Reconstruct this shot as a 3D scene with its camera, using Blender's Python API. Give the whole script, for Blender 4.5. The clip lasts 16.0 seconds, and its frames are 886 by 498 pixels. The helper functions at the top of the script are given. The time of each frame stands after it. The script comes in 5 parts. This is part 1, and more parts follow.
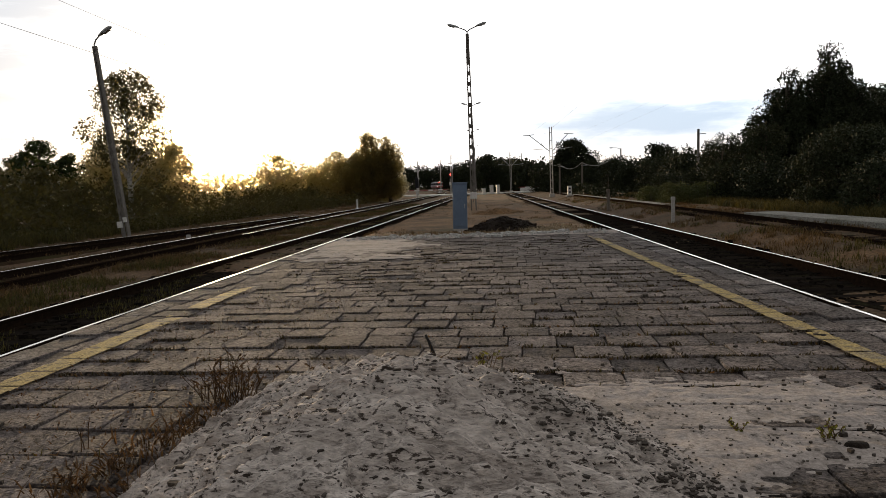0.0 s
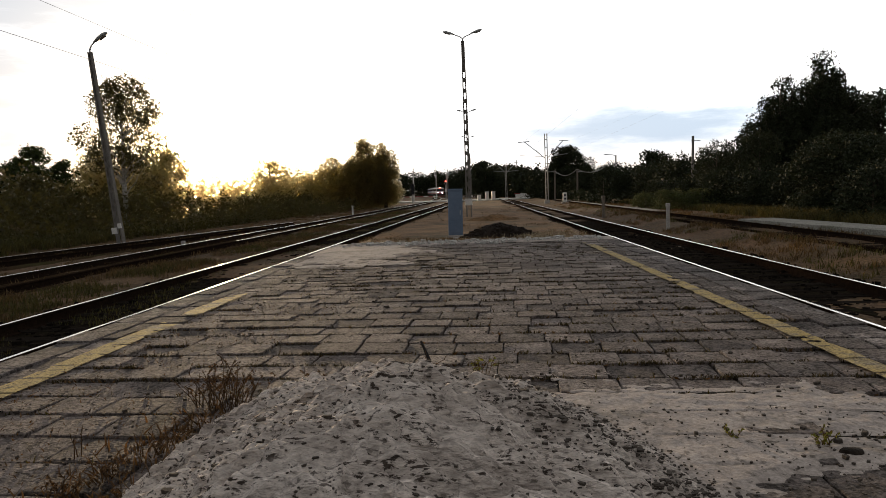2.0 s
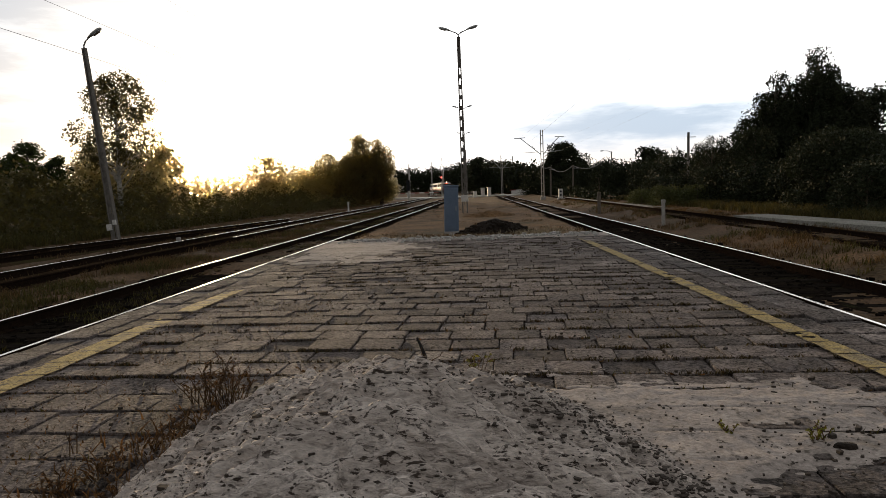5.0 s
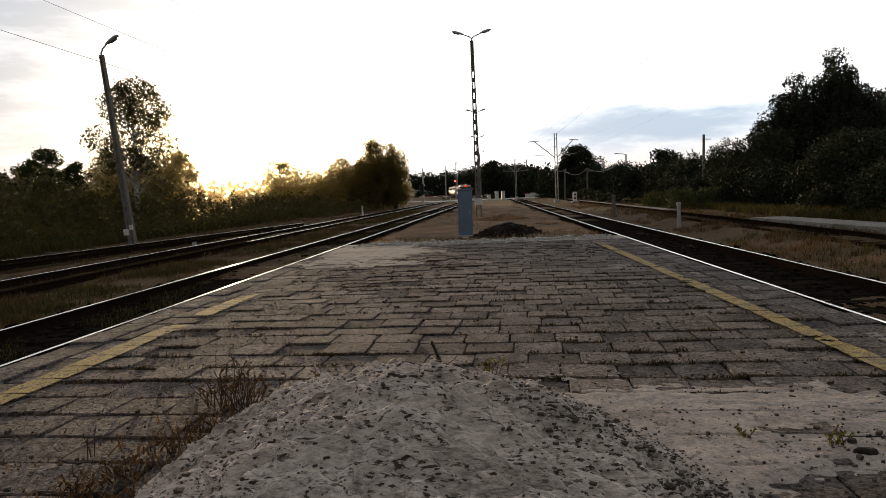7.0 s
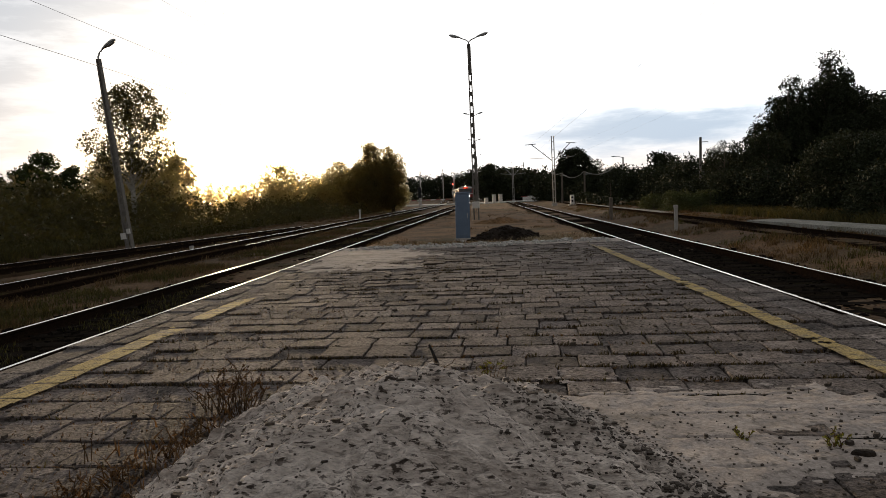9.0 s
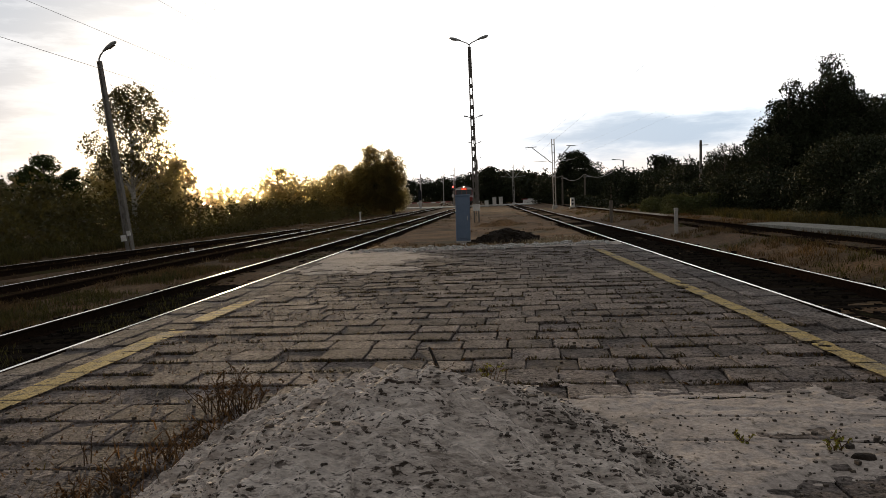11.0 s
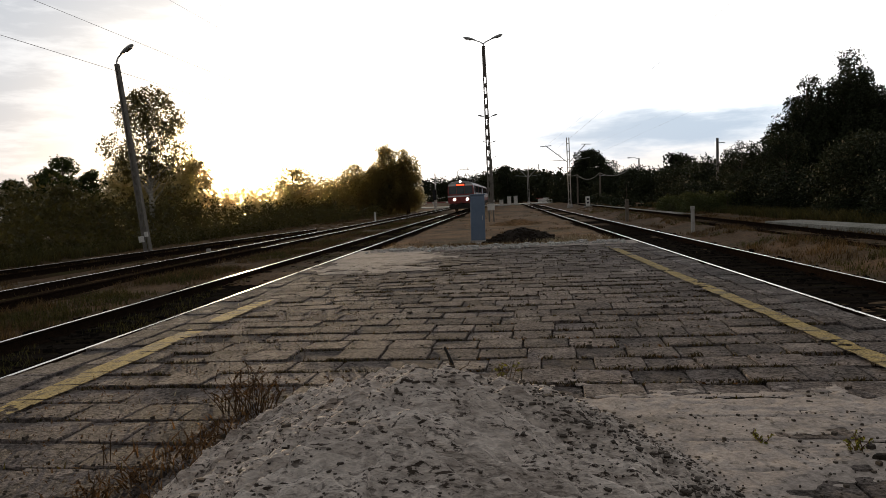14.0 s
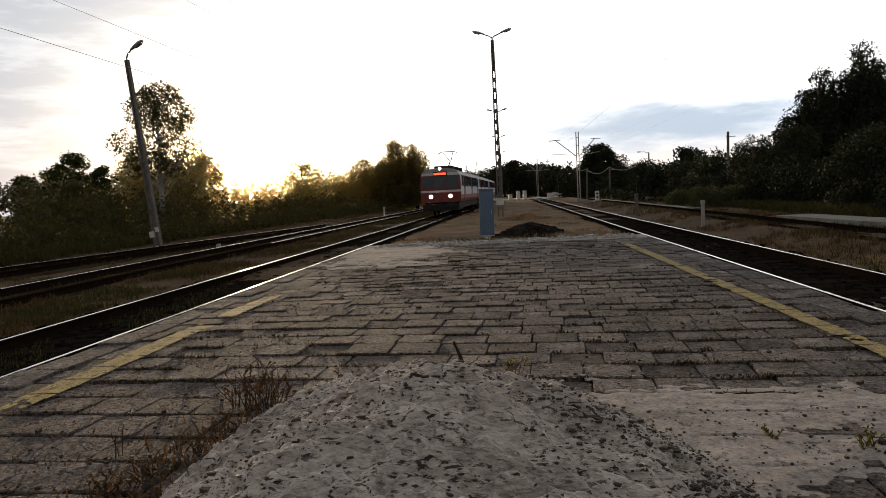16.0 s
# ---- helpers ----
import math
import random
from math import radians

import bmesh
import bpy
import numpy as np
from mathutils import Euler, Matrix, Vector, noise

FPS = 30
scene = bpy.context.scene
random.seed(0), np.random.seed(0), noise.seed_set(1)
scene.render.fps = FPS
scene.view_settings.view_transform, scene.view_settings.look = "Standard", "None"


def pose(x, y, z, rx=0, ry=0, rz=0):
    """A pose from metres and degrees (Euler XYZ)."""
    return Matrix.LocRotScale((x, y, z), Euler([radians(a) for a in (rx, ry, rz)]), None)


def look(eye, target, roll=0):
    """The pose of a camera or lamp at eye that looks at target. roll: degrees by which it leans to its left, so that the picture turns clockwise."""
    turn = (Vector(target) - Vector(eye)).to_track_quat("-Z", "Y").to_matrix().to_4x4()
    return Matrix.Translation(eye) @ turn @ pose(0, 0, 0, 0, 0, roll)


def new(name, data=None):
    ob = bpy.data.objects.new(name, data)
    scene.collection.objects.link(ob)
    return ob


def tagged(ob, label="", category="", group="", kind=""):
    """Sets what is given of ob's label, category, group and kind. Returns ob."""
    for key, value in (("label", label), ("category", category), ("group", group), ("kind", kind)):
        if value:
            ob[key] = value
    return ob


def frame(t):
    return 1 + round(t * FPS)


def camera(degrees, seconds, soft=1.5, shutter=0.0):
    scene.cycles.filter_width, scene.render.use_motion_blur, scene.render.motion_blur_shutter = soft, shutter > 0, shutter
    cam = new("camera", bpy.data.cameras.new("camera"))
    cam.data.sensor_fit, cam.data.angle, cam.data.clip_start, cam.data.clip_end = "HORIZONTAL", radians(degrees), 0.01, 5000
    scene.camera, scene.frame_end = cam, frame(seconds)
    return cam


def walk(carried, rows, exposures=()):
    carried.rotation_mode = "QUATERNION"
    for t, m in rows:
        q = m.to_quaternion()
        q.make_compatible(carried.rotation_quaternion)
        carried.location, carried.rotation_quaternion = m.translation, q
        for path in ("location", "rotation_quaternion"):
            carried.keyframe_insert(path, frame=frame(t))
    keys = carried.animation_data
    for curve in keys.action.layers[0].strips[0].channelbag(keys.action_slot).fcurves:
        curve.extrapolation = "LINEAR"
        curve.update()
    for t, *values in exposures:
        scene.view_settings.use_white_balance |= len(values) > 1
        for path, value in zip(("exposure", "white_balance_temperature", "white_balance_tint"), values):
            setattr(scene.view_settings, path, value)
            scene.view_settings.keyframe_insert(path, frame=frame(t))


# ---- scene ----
cam = camera(64.5, 16.0, soft=0.85)
EYE = (0.0, 0.0, 1.25)
# seconds, tilt, roll, yaw of the hand-held camera, which stays on one spot
PATH = [
    (0.0, 84.868, 2.166, 4.215), (0.5, 85.050, 2.175, 4.254), (1.0, 85.172, 2.162, 3.968),
    (1.5, 85.482, 1.944, 3.624), (2.0, 85.375, 2.098, 3.847), (2.5, 85.461, 2.202, 3.950),
    (3.0, 85.536, 2.210, 3.597), (3.5, 85.416, 1.575, 4.421), (3.7, 85.128, 1.438, 4.124),
    (5.8, 85.070, 2.433, 3.533), (6.0, 85.181, 2.421, 3.851), (6.5, 84.975, 2.408, 4.414),
    (7.0, 85.410, 2.392, 4.635), (7.5, 85.538, 2.427, 4.208), (8.0, 85.583, 2.388, 4.141),
    (8.5, 85.606, 2.461, 4.367), (9.0, 85.659, 2.522, 4.424), (11.5, 85.888, 2.364, 4.497),
    (12.0, 85.914, 2.446, 4.968), (12.5, 86.067, 2.492, 5.109), (13.0, 85.997, 2.525, 4.918),
    (13.5, 85.934, 2.475, 5.045), (14.0, 85.895, 2.754, 5.646), (14.5, 85.730, 2.717, 5.842),
    (15.0, 85.660, 2.671, 5.977), (15.5, 85.655, 2.873, 6.197), (16.0, 85.506, 2.881, 6.373),
]
EXPOSURES = [(0.0, 0.36), (3.0, 0.27), (7.0, 0.14), (16.0, 0.11)]
walk(cam, [(t, pose(*EYE, rx, ry, rz)) for t, rx, ry, rz in PATH], EXPOSURES)

# ---- light: a low evening sun ahead, thin bright cloud ----
SUN_AZ, SUN_EL = radians(-21.9), radians(3.5)
SUN_DIR = Vector((math.sin(SUN_AZ) * math.cos(SUN_EL), math.cos(SUN_AZ) * math.cos(SUN_EL), math.sin(SUN_EL)))


def make_world():
    world = bpy.data.worlds.new("evening_sky")
    scene.world = world
    world.use_nodes = True
    nt = world.node_tree
    nt.nodes.clear()
    N, L = nt.nodes.new, nt.links.new

    def math_node(op, a, b=None, clamp=False):
        n = N("ShaderNodeMath")
        n.operation, n.use_clamp = op, clamp
        for i, v in enumerate((a, b)):
            if v is None:
                continue
            if isinstance(v, (int, float)):
                n.inputs[i].default_value = v
            else:
                L(v, n.inputs[i])
        return n.outputs[0]

    def mix(fac, a, b, mode="MIX"):
        n = N("ShaderNodeMix")
        n.data_type, n.blend_type = "RGBA", mode
        for sock, v in ((n.inputs[0], fac), (n.inputs[6], a), (n.inputs[7], b)):
            if isinstance(v, (int, float)):
                sock.default_value = v
            elif isinstance(v, tuple):
                sock.default_value = (*v, 1)
            else:
                L(v, sock)
        return n.outputs[2]

    out, bg = N("ShaderNodeOutputWorld"), N("ShaderNodeBackground")
    sky = N("ShaderNodeTexSky")
    sky.sky_type, sky.sun_disc = "NISHITA", False
    sky.sun_elevation, sky.sun_rotation = SUN_EL, SUN_AZ
    sky.dust_density, sky.air_density = 2.0, 1.0
    co = N("ShaderNodeTexCoord").outputs["Generated"]
    sep = N("ShaderNodeSeparateXYZ")
    L(co, sep.inputs[0])
    # nearness to the sun
    dot = N("ShaderNodeVectorMath")
    dot.operation = "DOT_PRODUCT"
    L(co, dot.inputs[0])
    dot.inputs[1].default_value = SUN_DIR
    near = math_node("MAXIMUM", dot.outputs["Value"], 0.0)
    wide = math_node("POWER", near, 90.0)
    core = math_node("POWER", near, 1400.0)
    warm = math_node("POWER", near, 110.0)
    # flat cloud layer: stretch along the horizon
    up = math_node("ADD", math_node("MAXIMUM", sep.outputs[2], 0.0), 0.10)
    comb = N("ShaderNodeCombineXYZ")
    L(math_node("DIVIDE", sep.outputs[0], up), comb.inputs[0])
    L(math_node("DIVIDE", sep.outputs[1], up), comb.inputs[1])
    n1 = N("ShaderNodeTexNoise")
    n1.inputs["Scale"].default_value, n1.inputs["Detail"].default_value = 0.55, 7
    n1.inputs["Roughness"].default_value = 0.55
    L(comb.outputs[0], n1.inputs["Vector"])
    ramp = N("ShaderNodeValToRGB")
    ramp.color_ramp.elements[0].position, ramp.color_ramp.elements[1].position = 0.40, 0.66
    L(n1.outputs[0], ramp.inputs[0])
    cloud = ramp.outputs[0]
    base = mix(1.0, sky.outputs[0], (SKY_GAIN,) * 3, "MULTIPLY")

    def step(v, lo, hi):
        n = N("ShaderNodeMapRange")
        n.interpolation_type = "SMOOTHSTEP"
        n.inputs[1].default_value, n.inputs[2].default_value = lo, hi
        L(v, n.inputs[0])
        return n.outputs[0]

    # the sunward half of the low sky is far brighter than the rest
    toward = step(dot.outputs["Value"], 0.05, 0.75)
    low = math_node("SUBTRACT", 1.0, step(sep.outputs[2], 0.26, 0.62))
    front = math_node("MULTIPLY", toward, low)
    # streaky cloud: noise drawn out along the horizon
    flat = N("ShaderNodeVectorMath")
    flat.operation = "MULTIPLY"
    L(co, flat.inputs[0])
    flat.inputs[1].default_value = (1.0, 1.0, 5.0)

    def streaks(scale, detail=7.0):
        n = N("ShaderNodeTexNoise")
        n.inputs["Scale"].default_value, n.inputs["Detail"].default_value = scale, detail
        n.inputs["Roughness"].default_value = 0.6
        L(flat.outputs[0], n.inputs["Vector"])
        return n.outputs[0]

    def patch(cx, cz, wx, wz, ragged, lo, hi, noise_out):
        """A soft-edged cloud at that heading and height."""
        bx = math_node("DIVIDE", math_node("SUBTRACT", sep.outputs[0], cx), wx)
        bz = math_node("DIVIDE", math_node("SUBTRACT", sep.outputs[2], cz), wz)
        r = math_node("SQRT", math_node("ADD", math_node("MULTIPLY", bx, bx), math_node("MULTIPLY", bz, bz)))
        r = math_node("ADD", r, math_node("MULTIPLY", math_node("SUBTRACT", noise_out, 0.5), ragged))
        return math_node("SUBTRACT", 1.0, step(r, lo, hi))

    fine, broad = streaks(9.0), streaks(3.2)
    bank = math_node("MAXIMUM", patch(0.20, 0.078, 0.25, 0.046, 1.3, 0.2, 1.25, fine), math_node("MULTIPLY", patch(0.205, 0.160, 0.04, 0.010, 1.2, 0.3, 1.2, fine), 0.55))
    bank = math_node("MAXIMUM", bank, math_node("MULTIPLY", patch(-0.04, 0.112, 0.045, 0.012, 1.2, 0.3, 1.2, fine), 0.45))
    grey = math_node("MULTIPLY", math_node("SUBTRACT", 1.0, step(sep.outputs[0], -0.43, -0.27)), step(broad, 0.10, 0.30))
    grey = math_node("MULTIPLY", grey, math_node("SUBTRACT", 1.0, math_node("MULTIPLY", step(fine, 0.42, 0.66), 0.16)))
    lining = math_node("MULTIPLY", math_node("SUBTRACT", 1.0, step(sep.outputs[2], 0.03, 0.095)), step(sep.outputs[0], -0.05, 0.2))
    clear = mix(cloud, (2.1, 2.08, 2.05), (1.5, 1.5, 1.5))
    clear = mix(math_node("MULTIPLY", lining, 0.85), clear, (1.0, 0.89, 0.78))
    clear = mix(math_node("MULTIPLY", bank, 0.98), clear, (0.52, 0.64, 0.79))
    clear = mix(math_node("MULTIPLY", grey, 0.97), clear, (0.49, 0.55, 0.63))
    clear = mix(math_node("MULTIPLY", wide, 0.8, True), clear, (3.6, 3.2, 2.6))
    gold = math_node("MULTIPLY", warm, math_node("SUBTRACT", 1.0, step(sep.outputs[2], 0.05, 0.13)), True)
    clear = mix(gold, clear, (2.8, 2.35, 1.45))
    dull = mix(cloud, (0.37, 0.362, 0.36), (0.25, 0.244, 0.242))
    veil = mix(front, dull, clear)
    both = mix(0.9, base, veil)
    glow = mix(1.0, both, mix(core, (0, 0, 0), (30.0, 23.0, 13.0)), "ADD")
    L(glow, bg.inputs[0])
    bg.inputs[1].default_value = SKY_STRENGTH
    L(bg.outputs[0], out.inputs[0])


SKY_GAIN, SKY_STRENGTH = 0.12, 1.0
make_world()
sun = new("sun", bpy.data.lights.new("sun", "SUN"))
sun.data.energy, sun.data.angle, sun.data.color = 2.9, radians(0.7), (1.0, 0.74, 0.45)
sun.matrix_world = look((0, 0, 0), -SUN_DIR)
sun.location = (0, 0, 40)


# ---- materials ----
def material(name, c1, c2, scale=4.0, rough=0.85, bump=0.3, fine=60.0, metal=0.0, c3=None, stain=0.6,
             random_shift=0.0, island=False, bump_dist=0.01, leaf=0.0, stretch=(1, 1, 1), spec=0.08, fleck=None, world=False, forward=0.0, dust=None):
    m = bpy.data.materials.new(name)
    m.use_nodes = True
    nt = m.node_tree
    N, L = nt.nodes.new, nt.links.new
    b = nt.nodes["Principled BSDF"]
    tc = N("ShaderNodeTexCoord")
    mp = N("ShaderNodeMapping")
    mp.inputs["Scale"].default_value = stretch
    L(N("ShaderNodeNewGeometry").outputs["Position"] if world else tc.outputs["Object"], mp.inputs[0])
    vec = mp.outputs[0]

    def nz(s, d=6, r=0.6):
        n = N("ShaderNodeTexNoise")
        n.inputs["Scale"].default_value, n.inputs["Detail"].default_value, n.inputs["Roughness"].default_value = s, d, r
        L(vec, n.inputs["Vector"])
        return n.outputs[0]

    def mix(f, a, c, mode="MIX"):
        n = N("ShaderNodeMix")
        n.data_type, n.blend_type = "RGBA", mode
        for sock, v in ((n.inputs[0], f), (n.inputs[6], a), (n.inputs[7], c)):
            if isinstance(v, (int, float)):
                sock.default_value = v
            elif isinstance(v, tuple):
                sock.default_value = (*v[:3], 1)
            else:
                L(v, sock)
        return n.outputs[2]

    def ramp(v, lo, hi):
        n = N("ShaderNodeMapRange")
        n.inputs[1].default_value, n.inputs[2].default_value = lo, hi
        L(v, n.inputs[0])
        return n.outputs[0]

    big, small = nz(scale), nz(fine, 4)
    col = mix(ramp(big, 0.35, 0.65), c1, c2)
    if c3:
        col = mix(ramp(nz(scale * 0.37, 8, 0.7), 0.52, 0.68), col, c3)
    if dust:
        col = mix(ramp(nz(dust[0], 6, 0.6), dust[2], dust[3]), col, dust[1])
    if fleck:
        scale2, color2, lo2, hi2 = fleck
        spots = N("ShaderNodeMath")
        spots.operation = "MULTIPLY"
        L(ramp(nz(scale2, 5, 0.65), lo2, hi2), spots.inputs[0])
        L(ramp(nz(scale2 * 0.17, 3, 0.5), 0.34, 0.54), spots.inputs[1])
        col = mix(spots.outputs[0], col, color2)
    dark = mix(ramp(small, 0.36, 0.64), (1 - stain * 0.55,) * 3, (1 + stain * 0.25,) * 3)
    col = mix(1.0, col, dark, "MULTIPLY")
    if random_shift:
        src = N("ShaderNodeNewGeometry").outputs["Random Per Island"] if island else N("ShaderNodeObjectInfo").outputs["Random"]
        lo, hi = 1 - random_shift, 1 + random_shift
        mr = N("ShaderNodeMapRange")
        mr.inputs[3].default_value, mr.inputs[4].default_value = lo, hi
        L(src, mr.inputs[0])
        cx = N("ShaderNodeCombineXYZ")
        for i in range(3):
            L(mr.outputs[0], cx.inputs[i])
        col = mix(1.0, col, cx.outputs[0], "MULTIPLY")
    L(col, b.inputs["Base Color"])
    b.inputs["Metallic"].default_value = metal
    b.inputs["Specular IOR Level"].default_value = spec
    rr = N("ShaderNodeMapRange")
    rr.inputs[3].default_value, rr.inputs[4].default_value = max(0.02, rough - 0.1), min(1, rough + 0.1)
    L(big, rr.inputs[0])
    L(rr.outputs[0], b.inputs["Roughness"])
    if bump:
        bp = N("ShaderNodeBump")
        bp.inputs["Strength"].default_value, bp.inputs["Distance"].default_value = bump, bump_dist
        mm = N("ShaderNodeMath")
        mm.operation = "ADD"
        L(big, mm.inputs[0]), L(small, mm.inputs[1])
        L(mm.outputs[0], bp.inputs["Height"])
        L(bp.outputs[0], b.inputs["Normal"])
    if leaf:
        tr, ms = N("ShaderNodeBsdfTranslucent"), N("ShaderNodeMixShader")
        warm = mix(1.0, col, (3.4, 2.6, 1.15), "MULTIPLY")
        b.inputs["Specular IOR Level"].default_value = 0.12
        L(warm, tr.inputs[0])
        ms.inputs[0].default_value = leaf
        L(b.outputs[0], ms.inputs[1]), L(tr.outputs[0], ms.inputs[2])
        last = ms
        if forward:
            # thin leaves pass low sunlight onward, standing in for the sun's glare
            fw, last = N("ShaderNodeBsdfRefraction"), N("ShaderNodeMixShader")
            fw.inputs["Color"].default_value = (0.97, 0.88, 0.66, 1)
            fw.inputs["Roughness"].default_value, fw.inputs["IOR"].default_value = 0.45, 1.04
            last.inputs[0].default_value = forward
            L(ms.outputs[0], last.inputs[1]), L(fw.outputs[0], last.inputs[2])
        L(last.outputs[0], nt.nodes["Material Output"].inputs[0])
    return m


def glow(name, color, power):
    m = bpy.data.materials.new(name)
    m.use_nodes = True
    b = m.node_tree.nodes["Principled BSDF"]
    b.inputs["Base Color"].default_value = (*color, 1)
    b.inputs["Emission Color"].default_value = (*color, 1)
    b.inputs["Emission Strength"].default_value = power
    return m


M_SLAB = material("worn_concrete_slab", (0.125, 0.105, 0.096), (0.225, 0.190, 0.173), 6, 0.88, 1.0, 45, random_shift=0.34, c3=(0.09, 0.078, 0.066), stain=1.0, bump_dist=0.025, fleck=(26, (0.045, 0.037, 0.032), 0.515, 0.585), world=True, dust=(1.3, (0.30, 0.262, 0.238), 0.56, 0.70))
M_SLAB_J = material("worn_concrete_slab_far", (0.125, 0.105, 0.096), (0.225, 0.190, 0.173), 6, 0.88, 1.0, 45, random_shift=0.34, island=True, c3=(0.09, 0.078, 0.066), stain=1.0, bump_dist=0.025, fleck=(26, (0.045, 0.037, 0.032), 0.515, 0.585), world=True, dust=(1.3, (0.30, 0.262, 0.238), 0.56, 0.70))
M_BED = material("dark_joint_soil", (0.016, 0.013, 0.011), (0.03, 0.025, 0.02), 8, 0.95, 0.6, 90, c3=(0.035, 0.04, 0.018))
M_EDGE = material("concrete_edge_slab", (0.10, 0.087, 0.083), (0.20, 0.176, 0.165), 5, 0.88, 0.9, 45, random_shift=0.3, world=True, c3=(0.075, 0.064, 0.06), stain=1.0, bump_dist=0.025, fleck=(22, (0.04, 0.033, 0.03), 0.51, 0.58), dust=(2.2, (0.34, 0.30, 0.28), 0.56, 0.66))
M_YELLOW = material("worn_yellow_paint", (0.46, 0.345, 0.125), (0.33, 0.255, 0.115), 7, 0.8, 0.4, 60, c3=(0.24, 0.21, 0.16), stain=1.0, bump_dist=0.015, fleck=(17, (0.12, 0.1, 0.075), 0.53, 0.63))
M_SAND = material("grey_sand", (0.56, 0.492, 0.44), (0.82, 0.735, 0.668), 4, 0.95, 1.0, 34, c3=(0.27, 0.225, 0.193), stain=0.55, fleck=(40, (0.075, 0.06, 0.05), 0.535, 0.585), bump_dist=0.04, stretch=(0.55, 1.5, 1.5))
M_THIN = material("thin_trodden_sand", (0.33, 0.287, 0.257), (0.43, 0.378, 0.34), 4, 0.95, 0.6, 50, c3=(0.2, 0.176, 0.152), stain=0.5, fleck=(19, (0.1, 0.085, 0.07), 0.56, 0.64), bump_dist=0.012)
M_CLOD = material("dark_soil_clod", (0.05, 0.042, 0.036), (0.10, 0.085, 0.072), 9, 0.95, 0.6, 80)
M_SOIL = material("black_soil", (0.018, 0.014, 0.011), (0.038, 0.03, 0.024), 6, 0.95, 0.8, 40, bump_dist=0.03)
M_GROUND = material("dry_grass_ground", (0.115, 0.064, 0.03), (0.062, 0.044, 0.022), 0.6, 0.95, 0.8, 14, c3=(0.17, 0.105, 0.052), stain=0.9, bump_dist=0.05)
M_DIRT = material("bare_sandy_dirt", (0.21, 0.122, 0.058), (0.115, 0.073, 0.038), 0.9, 0.95, 0.9, 16, c3=(0.065, 0.056, 0.03), stain=0.9, bump_dist=0.03)
# track-bed colours set well below real ballast and rust, to come out near black
M_BALLAST = material("near_black_ballast", (0.013, 0.0105, 0.008), (0.026, 0.0205, 0.0155), 6, 0.95, 1.0, 28, spec=0.0, bump_dist=0.05, c3=(0.035, 0.034, 0.018))
M_SIDEBED = material("earthy_siding_bed", (0.035, 0.024, 0.016), (0.06, 0.041, 0.024), 2, 0.95, 1.0, 24, spec=0.0, bump_dist=0.05, c3=(0.05, 0.05, 0.022))
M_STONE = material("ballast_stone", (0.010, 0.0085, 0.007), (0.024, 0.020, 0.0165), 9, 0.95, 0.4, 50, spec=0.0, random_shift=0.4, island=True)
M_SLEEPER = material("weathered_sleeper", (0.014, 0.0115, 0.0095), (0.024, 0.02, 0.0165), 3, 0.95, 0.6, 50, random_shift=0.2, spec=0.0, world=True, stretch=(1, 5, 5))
M_RAILTOP = material("polished_rail_head", (0.55, 0.53, 0.5), (0.68, 0.66, 0.62), 20, 0.22, 0.05, 200, metal=1.0, stain=0.1)
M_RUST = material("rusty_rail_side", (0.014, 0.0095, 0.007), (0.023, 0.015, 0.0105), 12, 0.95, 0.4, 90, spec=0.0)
M_GRASS = material("dry_grass_blade", (0.12, 0.082, 0.043), (0.052, 0.038, 0.021), 0.8, 0.8, 0, 30, random_shift=0.55, island=True, leaf=0.12)
M_GREEN = material("green_grass_blade", (0.042, 0.046, 0.018), (0.062, 0.056, 0.023), 0.8, 0.8, 0, 30, random_shift=0.45, island=True, leaf=0.15)
M_FRESH = material("fresh_green_blade", (0.09, 0.12, 0.03), (0.13, 0.14, 0.04), 0.8, 0.7, 0, 30, random_shift=0.4, island=True, leaf=0.3)
M_WEED = material("dry_brown_weed", (0.13, 0.08, 0.043), (0.065, 0.045, 0.027), 9, 0.85, 0, 60, random_shift=0.5, island=True, leaf=0.1)
M_SOD = material("dark_matted_sod", (0.045, 0.04, 0.022), (0.075, 0.06, 0.035), 6, 0.9, 0, 40, random_shift=0.5, island=True, leaf=0.05)
# Sun haze is put into this lighter leaf colour; the next stays dark
M_LEAF = material("hazed_broad_leaf", (0.105, 0.10, 0.05), (0.12, 0.112, 0.056), 0.7, 0.6, 0, 8, random_shift=0.3, island=True, leaf=0.45, forward=0.42)
M_LEAF_B = material("unhazed_leaf", (0.032, 0.034, 0.014), (0.046, 0.044, 0.018), 0.7, 0.6, 0, 8, random_shift=0.25, island=True, leaf=0.3, forward=0.09)
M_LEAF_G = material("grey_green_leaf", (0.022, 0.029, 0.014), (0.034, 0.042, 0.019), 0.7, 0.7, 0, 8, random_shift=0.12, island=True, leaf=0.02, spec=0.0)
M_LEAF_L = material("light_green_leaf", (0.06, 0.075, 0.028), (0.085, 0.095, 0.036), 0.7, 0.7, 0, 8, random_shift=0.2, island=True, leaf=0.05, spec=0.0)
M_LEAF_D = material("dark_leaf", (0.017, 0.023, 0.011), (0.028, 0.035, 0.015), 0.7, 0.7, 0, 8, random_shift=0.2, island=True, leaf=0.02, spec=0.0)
M_NEEDLE = material("pine_needle", (0.025, 0.04, 0.018), (0.04, 0.055, 0.02), 0.7, 0.7, 0, 8, random_shift=0.4, island=True, leaf=0.2)
M_BARK = material("tree_bark", (0.08, 0.065, 0.05), (0.14, 0.115, 0.09), 4, 0.9, 0.8, 30, stretch=(3, 3, 0.5))
